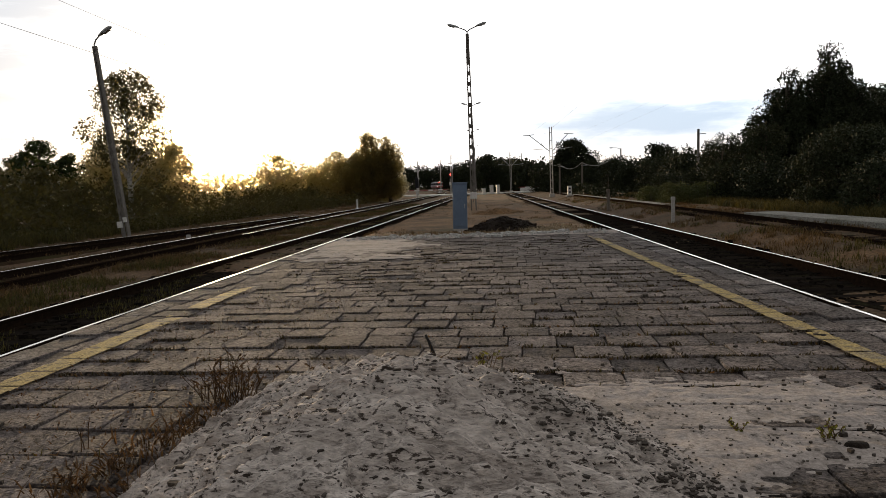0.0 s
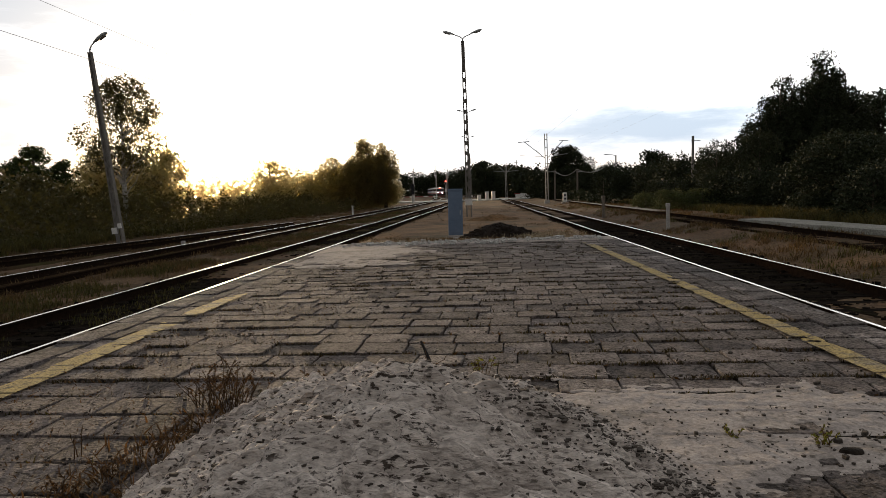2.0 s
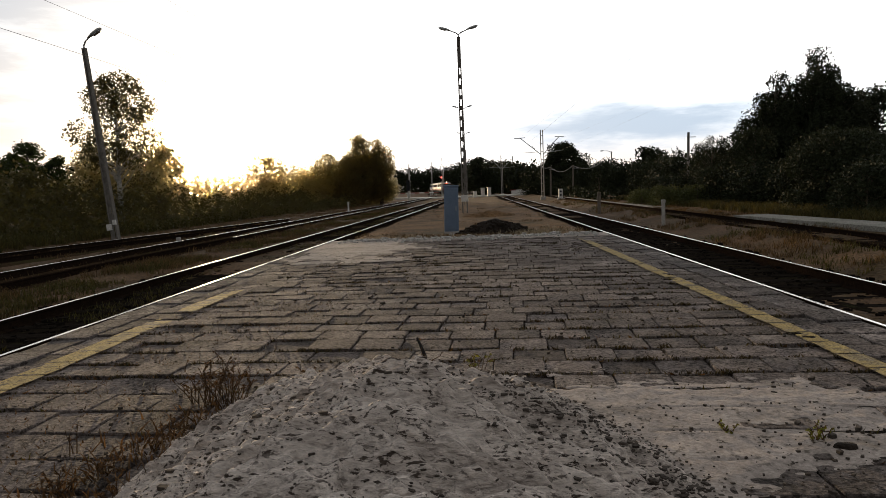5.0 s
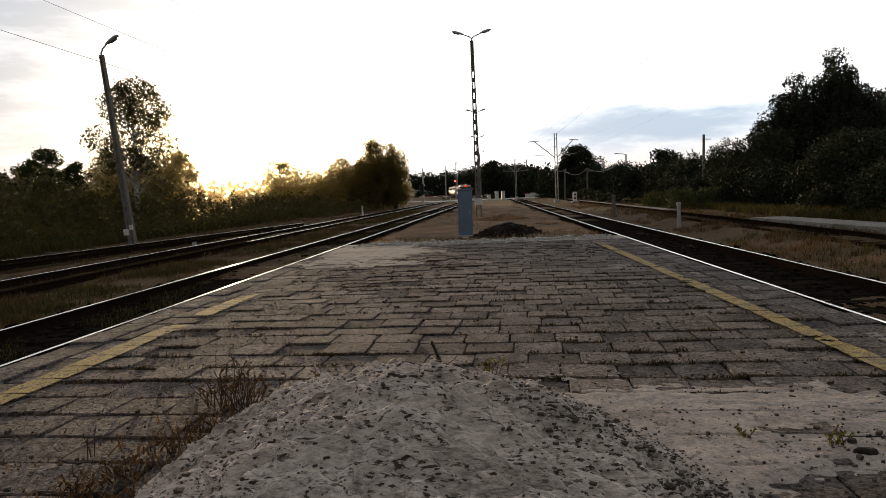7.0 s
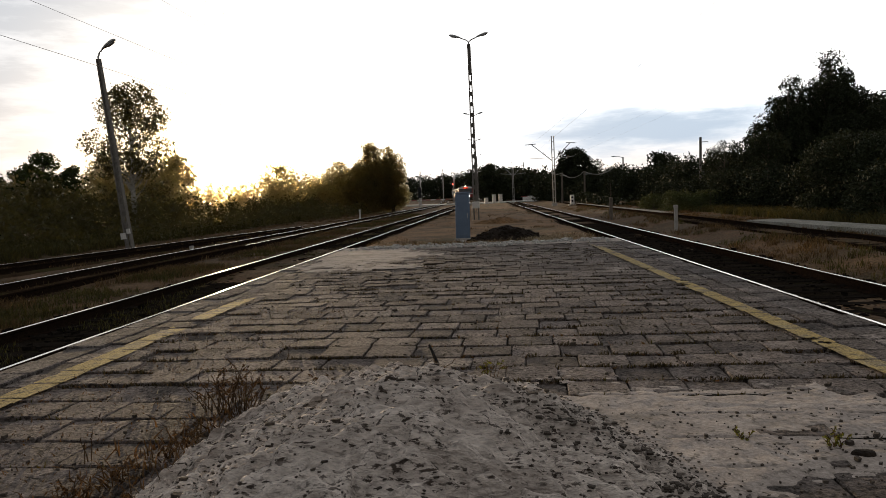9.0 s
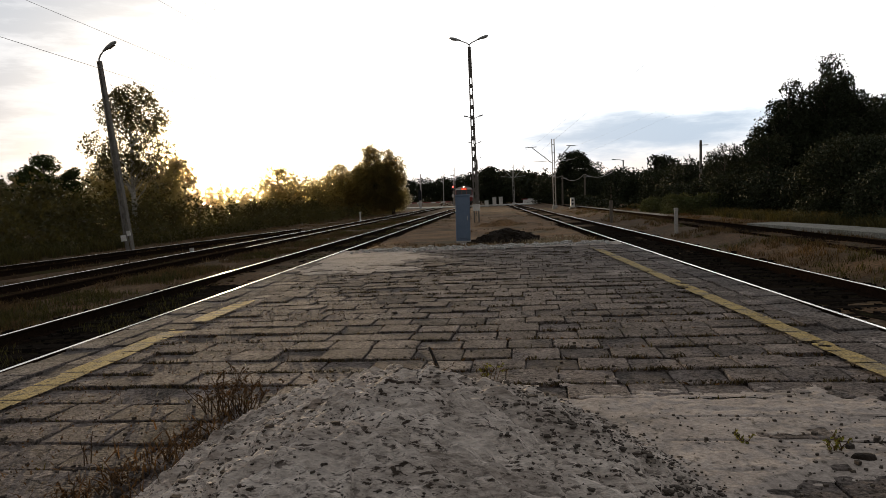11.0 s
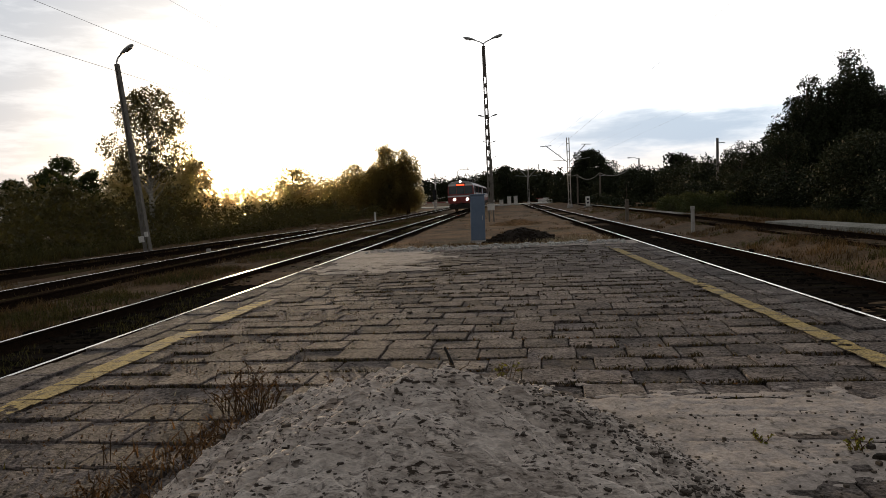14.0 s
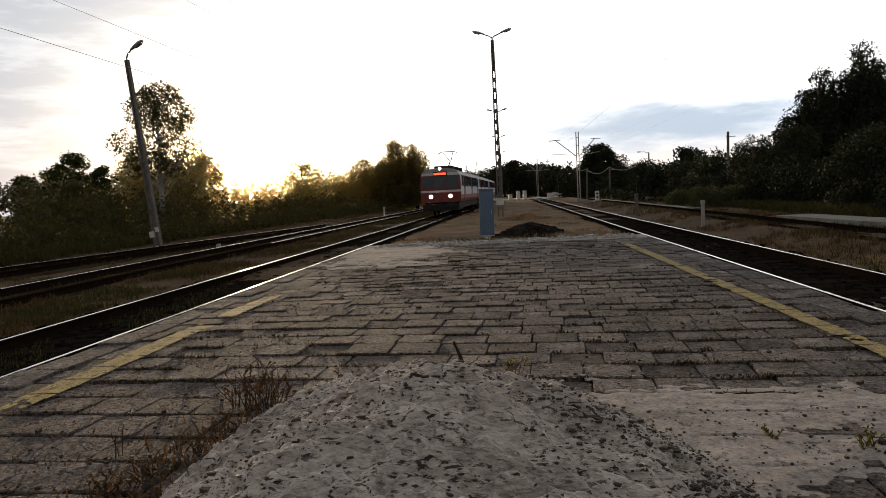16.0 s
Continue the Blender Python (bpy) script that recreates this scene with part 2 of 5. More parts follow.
M_BIRCH = material("birch_bark", (0.5, 0.48, 0.44), (0.36, 0.34, 0.3), 3, 0.8, 0.5, 20, c3=(0.06, 0.055, 0.05), stretch=(1, 1, 3))
# darker than M_CONC: the shade of backlit poles is put into this colour
M_POLE = material("backlit_pole_concrete", (0.15, 0.138, 0.125), (0.21, 0.195, 0.175), 4, 0.85, 0.4, 50)
M_CONC = material("pole_concrete", (0.34, 0.32, 0.3), (0.44, 0.42, 0.39), 4, 0.85, 0.4, 50)
M_WHITE = material("white_paint", (0.74, 0.73, 0.7), (0.62, 0.6, 0.57), 6, 0.6, 0.1, 50, spec=0.4)
M_GALV = material("galvanised_steel", (0.4, 0.41, 0.42), (0.5, 0.51, 0.52), 9, 0.45, 0.1, 80, metal=0.8)
M_LAMPHEAD = material("lamp_housing_grey", (0.33, 0.35, 0.35), (0.42, 0.44, 0.44), 8, 0.4, 0.05, 60, spec=0.4)
M_BLUEBOX = material("blue_grey_cabinet_paint", (0.105, 0.155, 0.235), (0.14, 0.195, 0.28), 3, 0.5, 0.1, 40, stain=0.3, spec=0.4)
M_DARK = material("dark_gap", (0.02, 0.02, 0.022), (0.035, 0.035, 0.035), 6, 0.8, 0.1, 40)
M_WOOD = material("grey_wood_post", (0.12, 0.1, 0.08), (0.2, 0.17, 0.14), 4, 0.9, 0.5, 40, stretch=(4, 4, 0.6))
M_OLD = material("mossy_old_concrete", (0.22, 0.218, 0.19), (0.31, 0.30, 0.27), 1.1, 0.9, 0.6, 20, c3=(0.12, 0.12, 0.075), stain=0.8, bump_dist=0.03)
M_LITTER = material("brown_plant_litter", (0.085, 0.058, 0.034), (0.05, 0.036, 0.022), 9, 0.95, 0.8, 60, c3=(0.14, 0.1, 0.06), stain=0.9, bump_dist=0.03)
M_ROAD = material("pale_concrete_road", (0.42, 0.41, 0.39), (0.52, 0.51, 0.48), 0.8, 0.9, 0.3, 20)
M_STRAW = material("pale_straw", (0.42, 0.35, 0.24), (0.3, 0.24, 0.15), 5, 0.85, 0, 40, random_shift=0.4, island=True)
M_BRICKRED = material("roof_tile_red", (0.11, 0.055, 0.042), (0.15, 0.075, 0.055), 1.5, 0.85, 0.3, 12)
M_WIRE = material("copper_wire_dull", (0.12, 0.11, 0.1), (0.18, 0.16, 0.14), 5, 0.6, 0, 40, metal=0.5)
M_RED = material("train_red_paint", (0.19, 0.028, 0.026), (0.25, 0.04, 0.034), 2, 0.45, 0.05, 30, stain=0.4, spec=0.4)
M_CREAM = material("train_pale_grey_paint", (0.55, 0.56, 0.57), (0.64, 0.65, 0.66), 2, 0.45, 0.05, 30, stain=0.4, spec=0.4)
M_TBLUE = material("train_blue_grey_paint", (0.2, 0.24, 0.33), (0.26, 0.3, 0.4), 2, 0.45, 0.05, 30, stain=0.4, spec=0.4)
M_ROOF = material("train_roof_grey", (0.3, 0.3, 0.3), (0.4, 0.4, 0.4), 2, 0.6, 0.1, 30)
M_BOGIE = material("train_underframe", (0.03, 0.028, 0.026), (0.05, 0.045, 0.04), 6, 0.8, 0.2, 40)
M_GLASS = material("dark_window_glass", (0.02, 0.025, 0.03), (0.03, 0.035, 0.04), 2, 0.12, 0, 20, stain=0.1, spec=0.5)
G_HEAD = glow("headlight_glow", (1.0, 0.97, 0.88), 40.0)
G_TOP = glow("top_lamp_glow", (1.0, 0.82, 0.65), 14.0)
G_SIGN = glow("orange_display_glow", (1.0, 0.075, 0.025), 2.2)
G_RED = glow("signal_red_glow", (1.0, 0.06, 0.04), 12.0)


# ---- mesh helpers ----
def link_mesh(name, me, mat, parent=None, label=""):
    me.materials.append(mat)
    ob = new(name, me)
    if parent:
        ob.parent = parent
    if label:
        tagged(ob, label)
    return ob


def part(name, bm, mat, parent=None, label="", smooth=False):
    me = bpy.data.meshes.new(name)
    bmesh.ops.recalc_face_normals(bm, faces=bm.faces)
    bm.to_mesh(me)
    bm.free()
    if smooth:
        for p in me.polygons:
            p.use_smooth = True
    return link_mesh(name, me, mat, parent, label)


def raw(name, verts, faces, mat, parent=None, label="", smooth=False):
    me = bpy.data.meshes.new(name)
    me.from_pydata(verts if isinstance(verts, list) else verts.tolist(), [], faces if isinstance(faces, list) else faces.tolist())
    me.update()
    if smooth:
        for p in me.polygons:
            p.use_smooth = True
    return link_mesh(name, me, mat, parent, label)


def thing(name, m, label, category, group="", kind=""):
    ob = new(name)
    ob.matrix_world = m
    return tagged(ob, label, category, group, kind)


def box(bm, x0, y0, z0, x1, y1, z1, bevel=0.0, m=None):
    r = bmesh.ops.create_cube(bm, size=1)
    vs = r["verts"]
    mm = Matrix.Translation(((x0 + x1) / 2, (y0 + y1) / 2, (z0 + z1) / 2)) @ Matrix.Diagonal((x1 - x0, y1 - y0, z1 - z0, 1))
    bmesh.ops.transform(bm, matrix=(m @ mm) if m else mm, verts=vs)
    if bevel:
        bmesh.ops.bevel(bm, geom=list({e for v in vs for e in v.link_edges}), offset=bevel, segments=2, affect="EDGES", profile=0.6)
    return bm


def tube(bm, pts, radii, n=8, cap=True):
    pts = [Vector(p) for p in pts]
    rings = []
    for i, p in enumerate(pts):
        d = (pts[min(i + 1, len(pts) - 1)] - pts[max(i - 1, 0)]).normalized()
        a = d.orthogonal().normalized() if i == 0 else (rings_a - d * rings_a.dot(d)).normalized()
        rings_a = a
        b = d.cross(a)
        rings.append([bm.verts.new(p + (a * math.cos(2 * math.pi * k / n) + b * math.sin(2 * math.pi * k / n)) * radii[i]) for k in range(n)])
    for r0, r1 in zip(rings, rings[1:]):
        for k in range(n):
            bm.faces.new((r0[k], r0[(k + 1) % n], r1[(k + 1) % n], r1[k]))
    if cap:
        bm.faces.new(rings[0][::-1])
        bm.faces.new(rings[-1])
    return bm


def B():
    return bmesh.new()


def smooth01(a, b, v):
    t = np.clip((np.asarray(v, float) - a) / (b - a), 0, 1)
    return t * t * (3 - 2 * t)


class Waves:
    """Cheap smooth noise for arrays."""

    def __init__(self, seed, n=14, low=0.3, high=3.0):
        r = np.random.RandomState(seed)
        f = np.exp(r.uniform(np.log(low), np.log(high), n))
        a = r.uniform(0, 2 * np.pi, n)
        self.k = np.stack([f * np.cos(a), f * np.sin(a)], 1) * 2 * np.pi
        self.p = r.uniform(0, 2 * np.pi, n)
        self.w = f ** -0.6
        self.w /= self.w.sum()

    def __call__(self, x, y):
        x, y = np.asarray(x, float), np.asarray(y, float)
        return sum(w * np.sin(k[0] * x + k[1] * y + p) for k, p, w in zip(self.k, self.p, self.w)) * 2


def leaves(points, size, seed, droop=0.0, aspect=0.6):
    """Small bent leaf quads at the points, turned at random."""
    r = np.random.RandomState(seed)
    n = len(points)
    a = r.normal(size=(n, 3))
    a[:, 2] -= droop
    a /= np.linalg.norm(a, axis=1)[:, None]
    b = np.cross(a, r.normal(size=(n, 3)))
    b /= np.linalg.norm(b, axis=1)[:, None]
    s = size * r.uniform(0.6, 1.4, (n, 1))
    v = np.stack([points - a * s, points + b * s * aspect, points + a * s, points - b * s * aspect], 1).reshape(-1, 3)
    return v, np.arange(4 * n).reshape(n, 4)


def blob_points(blobs, density, seed, shell=0.55):
    """Points in uneven clumps: blobs are (x, y, z, rx, ry, rz)."""
    r = np.random.RandomState(seed)
    out = []
    for bx, by, bz, rx, ry, rz in blobs:
        k = max(4, int(density * (rx * ry + rx * rz + ry * rz)))
        d = r.normal(size=(k, 3))
        d /= np.linalg.norm(d, axis=1)[:, None]
        rad = (shell + (1.08 - shell) * r.uniform(0, 1, (k, 1)) ** 0.8)
        ph = r.uniform(0, 6.28, 6)
        lump = 1 + 0.18 * np.sin(3 * d[:, :1] * 2 + ph[0]) * np.sin(4 * d[:, 1:2] + ph[1]) + 0.14 * np.sin(9 * d[:, 2:3] + ph[2] + 5 * d[:, :1])
        out.append(np.array([bx, by, bz]) + d * rad * lump * np.array([rx, ry, rz]))
    return np.concatenate(out)


# ---- ground, tracks, platform ----
RAIL_Z = -0.30          # top of the rails below the platform's surface
EDGE_L, END_Y = -4.05, 17.4


def bend(y):
    """How far the line swings to its left past the station."""
    y = np.asarray(y, float)
    d = np.clip(y - 103, 0, 122)
    return 0.00058 * d * d + 0.1415 * np.clip(y - 225, 0, None)


def edge_r(y):
    return 3.29 - 0.019 * np.asarray(y, float)


def main_left(y):
    return -5.83 + 0.0025 * np.asarray(y, float) - bend(y)


def main_right(y):
    return 4.88 - 0.0192 * np.asarray(y, float) - bend(y)


def side_left(y):
    return -10.45 + 0.002 * np.asarray(y, float) - bend(y)


def branch_left(y):
    return -17.62 + 0.132 * np.minimum(np.asarray(y, float), 46) - bend(y)


def side_right(y):
    return 9.35 - 0.014 * np.asarray(y, float) - bend(y)


ripple = Waves(3, 16, 0.05, 0.9)


def ground_z(x, y):
    x, y = np.asarray(x, float), np.asarray(y, float)
    z = -0.47 + 0.05 * ripple(x, y) * smooth01(3, 9, np.abs(x) + np.abs(y))
    # raised earth past the platform's end, which fades out along the line
    fade = smooth01(17.0, 17.8, y) * (1 - smooth01(34, 70, y))
    left = smooth01(main_left(y) + 1.2, main_left(y) + 2.4, x)
    right = 1 - smooth01(main_right(y) - 2.0, main_right(y) - 1.1, x)
    z = z + 0.44 * fade * left * right
    # rougher, slightly higher grass beyond the tracks
    z = z + 0.35 * smooth01(-15.5, -22, x) + 0.22 * smooth01(6.2, 7.4, x) * (1 - smooth01(7.6, 8.2, x))
    return z


def make_ground():
    def spread(lo, hi, mid, n, k):
        s = np.sinh(np.linspace(-k, k, n))
        a = s / s[-1]
        return np.where(a < 0, mid + a * (mid - lo), mid + a * (hi - mid))

    xs, ys = spread(-1500, 1500, -1, 260, 6.6), spread(-600, 3200, 18, 280, 6.4)
    X, Y = np.meshgrid(xs, ys)
    Z = ground_z(X, Y)
    v = np.stack([X, Y, Z], 2).reshape(-1, 3)
    nx, ny = len(xs), len(ys)
    i = np.arange(nx * ny).reshape(ny, nx)
    f = np.stack([i[:-1, :-1], i[:-1, 1:], i[1:, 1:], i[1:, :-1]], 2).reshape(-1, 4)
    ob = raw("ground", v, f, M_GROUND, smooth=True)
    return tagged(ob, "dry patchy grass and bare earth around the tracks", "ground", kind="structure")


ground = make_ground()


def make_dirt():
    """Trodden sandy earth between the two main tracks, past the paving."""
    ys = np.concatenate([np.linspace(16.9, 45, 90), np.linspace(46, 160, 60)])
    us = np.linspace(0, 1, 40)
    wob = Waves(8, 10, 0.08, 0.7)
    v, nx = [], len(us)
    for y in ys:
        a = float(main_left(y)) + 1.05 + 0.25 * float(wob(3, y))
        b = float(main_right(y)) - 1.05 + 0.25 * float(wob(9, y))
        for u in us:
            x = a + (b - a) * u
            v.append((x, y, float(ground_z(x, y)) + 0.012 + 0.015 * float(wob(x * 3, y * 3))))
    i = np.arange(len(v)).reshape(len(ys), nx)
    f = np.stack([i[:-1, :-1], i[:-1, 1:], i[1:, 1:], i[1:, :-1]], 2).reshape(-1, 4)
    return tagged(raw("dirt_strip", v, f, M_DIRT, smooth=True), "trodden brown sandy earth between two tracks", "dirt", kind="structure")


make_dirt()

RAIL_SHAPE = [(-0.075, -0.17), (0.075, -0.17), (0.075, -0.158), (0.012, -0.14), (0.012, -0.045), (0.034, -0.032), (0.036, -0.008),
              (0.028, -0.001), (-0.028, -0.001), (-0.036, -0.008), (-0.034, -0.032), (-0.012, -0.045), (-0.012, -0.14), (-0.075, -0.158)]


def rail_mesh(name, path, off, y0, y1, parent, head=True):
    ys = np.concatenate([np.arange(y0, min(100, y1), 4.0), np.arange(max(100, y0), y1 + 1, 8.0)])
    bm, rows = B(), []
    for y in ys:
        cx = float(path(y)) + off
        rows.append([bm.verts.new((cx + px, y, RAIL_Z + pz)) for px, pz in RAIL_SHAPE])
    n = len(RAIL_SHAPE)
    for a, b in zip(rows, rows[1:]):
        for k in range(n):
            bm.faces.new((a[k], a[(k + 1) % n], b[(k + 1) % n], b[k]))
    body = part(name, bm, M_RUST, parent, "rusty rail with a worn bright head")
    if head is not False:
        bm, rows = B(), []
        for y in (ys if head is True else ys[ys > head]):
            cx = float(path(y)) + off
            rows.append([bm.verts.new((cx + px, y, RAIL_Z + pz)) for px, pz in ((-0.024, -0.006), (-0.018, 0.003), (0.018, 0.003), (0.024, -0.006))])
        for a, b in zip(rows, rows[1:]):
            for k in range(4):
                bm.faces.new((a[k], a[(k + 1) % 4], b[(k + 1) % 4], b[k]))
        part("rail_head", bm, M_RAILTOP, body, "polished steel running surface")
    return body


def sleeper_mesh():
    bm = B()
    box(bm, -1.25, -0.12, -0.15, 1.25, 0.12, 0.0, 0.02)
    me = bpy.data.meshes.new("sleeper")
    bm.to_mesh(me)
    bm.free()
    me.materials.append(M_SLEEPER)
    return me


SLEEPER = sleeper_mesh()


def make_track(name, path, y0, y1, sleepers_to, label, heads=(True, True), step=0.62, bed=M_BALLAST):
    root = tagged(new(name), label, "railway track", kind="structure")
    # ballast bed
    if bed:
        wob = Waves(hash_name(name), 20, 0.3, 5)
        ys = np.concatenate([np.arange(y0, 40, 0.35), np.arange(40, y1, 3.0)])
        us = [-1.75, -1.45, -1.2, -0.95, -0.7, -0.4, -0.1, 0.2, 0.45, 0.7, 0.95, 1.2, 1.45, 1.75]
        prof = [-0.14, -0.04, 0.0, 0.01, -0.01, 0.0, 0.01, 0.0, 0.0, -0.01, 0.01, 0.0, -0.04, -0.14]
        v = []
        for y in ys:
            c = float(path(y))
            for u, p in zip(us, prof):
                v.append((c + u, y, RAIL_Z - 0.165 + p + 0.012 * float(wob(u * 2, y))))
        i = np.arange(len(v)).reshape(len(ys), len(us))
        f = np.stack([i[:-1, :-1], i[:-1, 1:], i[1:, 1:], i[1:, :-1]], 2).reshape(-1, 4)
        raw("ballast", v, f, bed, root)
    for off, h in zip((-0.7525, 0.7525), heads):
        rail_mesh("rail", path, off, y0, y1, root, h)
    y = y0 + 0.3
    while y < sleepers_to:
        s = new("sleeper", SLEEPER)
        s.parent = root
        s.location = (float(path(y)), y, RAIL_Z - 0.15)
        y += step
    return root


def hash_name(s):
    return sum(ord(c) * (i + 1) for i, c in enumerate(s)) % 1000


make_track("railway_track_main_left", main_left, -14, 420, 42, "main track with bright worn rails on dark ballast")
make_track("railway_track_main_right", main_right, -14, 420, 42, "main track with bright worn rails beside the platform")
make_track("railway_track_side_left", side_left, -14, 300, -20, "overgrown siding with bright rails in grass", (True, 22.0), bed=M_SIDEBED)
make_track("railway_track_branch_left", branch_left, 4, 46, -20, "branch track with one bright rail that joins the siding", (True, False), bed=M_SIDEBED)
make_track("railway_track_side_right", side_right, -14, 260, 45, "dull rusty side track in dry grass", (False, False), bed=M_SIDEBED)


def make_platform():
    root = tagged(new("platform"), "low island platform paved with worn square concrete slabs", "platform", kind="structure")
    # core of earth and its retaining edges
    bm = B()
    r = (float(edge_r(-12)), float(edge_r(END_Y)))
    lo, hi = -0.9, -0.045
    pts = [(EDGE_L + 0.06, -12), (r[0] - 0.06, -12), (r[1] - 0.06, END_Y - 0.03), (EDGE_L + 0.06, END_Y - 0.03)]
    a = [bm.verts.new((*p, lo)) for p in pts]
    b = [bm.verts.new((*p, hi)) for p in pts]
    bm.faces.new(b)
    for k in range(4):
        bm.faces.new((a[k], a[(k + 1) % 4], b[(k + 1) % 4], b[k]))
    part("earth_core", bm, M_BED, root, "dark soil showing in the joints")
    # edge slabs of concrete, laid along both sides
    rng = random.Random(4)
    me_edge = bpy.data.meshes.new("edge_slab")
    bm = B()
    box(bm, -0.17, -0.24, -0.12, 0.17, 0.24, 0.0, 0.016)
    bm.to_mesh(me_edge)
    bm.free()
    me_edge.materials.append(M_EDGE)
    me_wall = bpy.data.meshes.new("edge_wall")
    bm = B()
    box(bm, -0.08, -0.243, -0.8, 0.08, 0.243, -0.12, 0.012)
    bm.to_mesh(me_wall)
    bm.free()
    me_wall.materials.append(M_EDGE)
    y = -11.5
    while y < END_Y - 0.4:
        for side in (0, 1):
            x = EDGE_L + 0.17 if side == 0 else float(edge_r(y)) - 0.17
            s = new("edge_slab", me_edge)
            s.parent = root
            s.matrix_basis = pose(x + rng.uniform(-0.012, 0.012), y, rng.uniform(-0.016, 0.006), rng.uniform(-1, 1), rng.uniform(-1.6, 1.6), 1.1 * side + rng.uniform(-0.3, 0.3))
            w = new("edge_wall", me_wall)
            w.parent = root
            w.matrix_basis = pose(EDGE_L + 0.12 if side == 0 else x + 0.05, y, 0, 0, 0, 1.1 * side)
        y += 0.497
    return root


platform = make_platform()
PITCH_X, PITCH_Y, ROW_TURN, ROW_START = 0.385, 0.375, -2.5, -11.68


def slab_places():
    """Rows of square slabs in running bond across the platform, a little uneven."""
    rng = random.Random(11)
    turn = math.tan(radians(ROW_TURN))
    n = 0
    y = ROW_START
    while y < END_Y - 0.1:
        shift = rng.choice((0.0, 0.5, 0.5, 0.25, 0.75)) * PITCH_X + rng.uniform(-0.04, 0.04)
        x0, x1 = EDGE_L + 0.36, float(edge_r(y)) - 0.36
        k = 0
        xa = x0
        xb = x0 + PITCH_X * 0.5 + shift
        dy = rng.uniform(-0.008, 0.008)
        while xa < x1 - 0.1:
            xb = min(xb, x1)
            if x1 - xb < 0.12:
                xb = x1
            xm = (xa + xb) / 2
            yy = y + dy + turn * xm
            if yy < END_Y - 0.2:
                sink = 0.008 * math.sin(1.1 * xm + 0.3) * math.sin(0.7 * yy)
                yield (xm, yy, sink + rng.uniform(-0.006, 0.004), rng.uniform(-1.1, 1.1), rng.uniform(-0.8, 0.8), ROW_TURN + rng.uniform(-0.7, 0.7), xb - xa)
            xa = xb
            xb = xa + PITCH_X * rng.choice((1, 1, 1, 1, 0.94, 1.05))
        y += PITCH_Y
        n += 1


def mound_z(x, y):
    """Height of the sand heap and of the thin sand spread round it."""
    x, y = np.asarray(x, float), np.asarray(y, float)
    yc = 2.75
    dx, dy = (x + 0.42 + 0.10 * (y - yc)), (y - yc)
    r = np.sqrt((dx / np.where(dx > 0, 1.30, 1.22)) ** 2 + (dy / np.where(dy > 0, 1.95, 2.2)) ** 2)
    heap = 0.47 * np.clip(1 - r ** 1.55, 0, None) ** 1.1
    body = np.clip(heap / 0.07, 0, 1)
    lump = 0.16 * mound_noise(x * 0.5, y * 0.5) + 0.0
    ridge = 0.5 - np.abs(fine_noise(x * 0.55 + 1.5 * y, y * 0.7))
    return heap * (1 + lump) + body * (0.055 * mound_noise(x * 1.7 + 3, y * 2.0) + 0.05 * fine_noise(x * 0.8, y * 1.1) + 0.085 * ridge + 0.045 * grit_noise(x * 0.45, y * 0.9) - 0.11 * np.clip(grit_noise(x * 0.55 + 4, y * 0.75) - 0.16, 0, 0.4)) - 0.03 * body - 0.012


def spread_z(x, y):
    x, y = np.asarray(x, float), np.asarray(y, float)
    s = np.sqrt(((x - 0.8) / 1.08) ** 2 + ((y - 3.1) / 1.4) ** 2)
    s2 = np.sqrt(((x + 1.95) / 0.45) ** 2 + ((y - 2.9) / 0.8) ** 2)
    z = np.maximum(0.024 * (1 - s), 0.004 * (1 - s2) - 0.010) + 0.02 * mound_noise(x * 0.9, y * 1.1) + 0.010 * fine_noise(x * 1.2, y * 1.6)
    # the sand sinks into the open joints between rows
    row = ((y - math.tan(radians(ROW_TURN)) * x - ROW_START) / PITCH_Y + 0.5) % 1.0
    joint = np.clip(1 - np.minimum(row, 1 - row) / 0.05, 0, 1)
    z = z - 0.012 * np.clip(fine_noise(x * 0.4 + 9, y * 0.4), 0, 0.5) + 0.006 * grit_noise(x * 0.5, y * 0.5)
    z = np.where(x < -1.2, -0.05, z)
    return np.minimum(z, 0.011 + 0.006 * fine_noise(x * 1.4, y)) - joint * np.clip(0.004 + 0.035 * mound_noise(x * 2.0 + 5, y * 2.0), 0, 0.04)


mound_noise, fine_noise, grit_noise = Waves(21, 18, 0.35, 2.2), Waves(22, 40, 2.5, 11), Waves(23, 40, 10, 28)


def sheet(name, f, x0, x1, y0, y1, nx, ny, mat, low, whole=False):
    X, Y = np.meshgrid(np.linspace(x0, x1, nx), np.linspace(y0, y1, ny))
    Z = f(X, Y)
    keep = Z > low
    i = np.arange(X.size).reshape(X.shape)
    ok = keep[:-1, :-1] & keep[:-1, 1:] & keep[1:, 1:] & keep[1:, :-1]
    if whole:
        # keep the one connected piece that holds the middle
        seen = np.zeros_like(ok)
        stack = [(ok.shape[0] // 2, ok.shape[1] // 2)]
        while stack:
            a, b = stack.pop()
            if 0 <= a < ok.shape[0] and 0 <= b < ok.shape[1] and ok[a, b] and not seen[a, b]:
                seen[a, b] = True
                stack += [(a + 1, b), (a - 1, b), (a, b + 1), (a, b - 1)]
        ok = seen
    q = np.stack([i[:-1, :-1], i[:-1, 1:], i[1:, 1:], i[1:, :-1]], 2)[ok].reshape(-1, 4)
    used, inv = np.unique(q, return_inverse=True)
    v = np.stack([X, Y, Z], 2).reshape(-1, 3)[used]
    return raw(name, v, inv.reshape(-1, 4), mat, smooth=True)


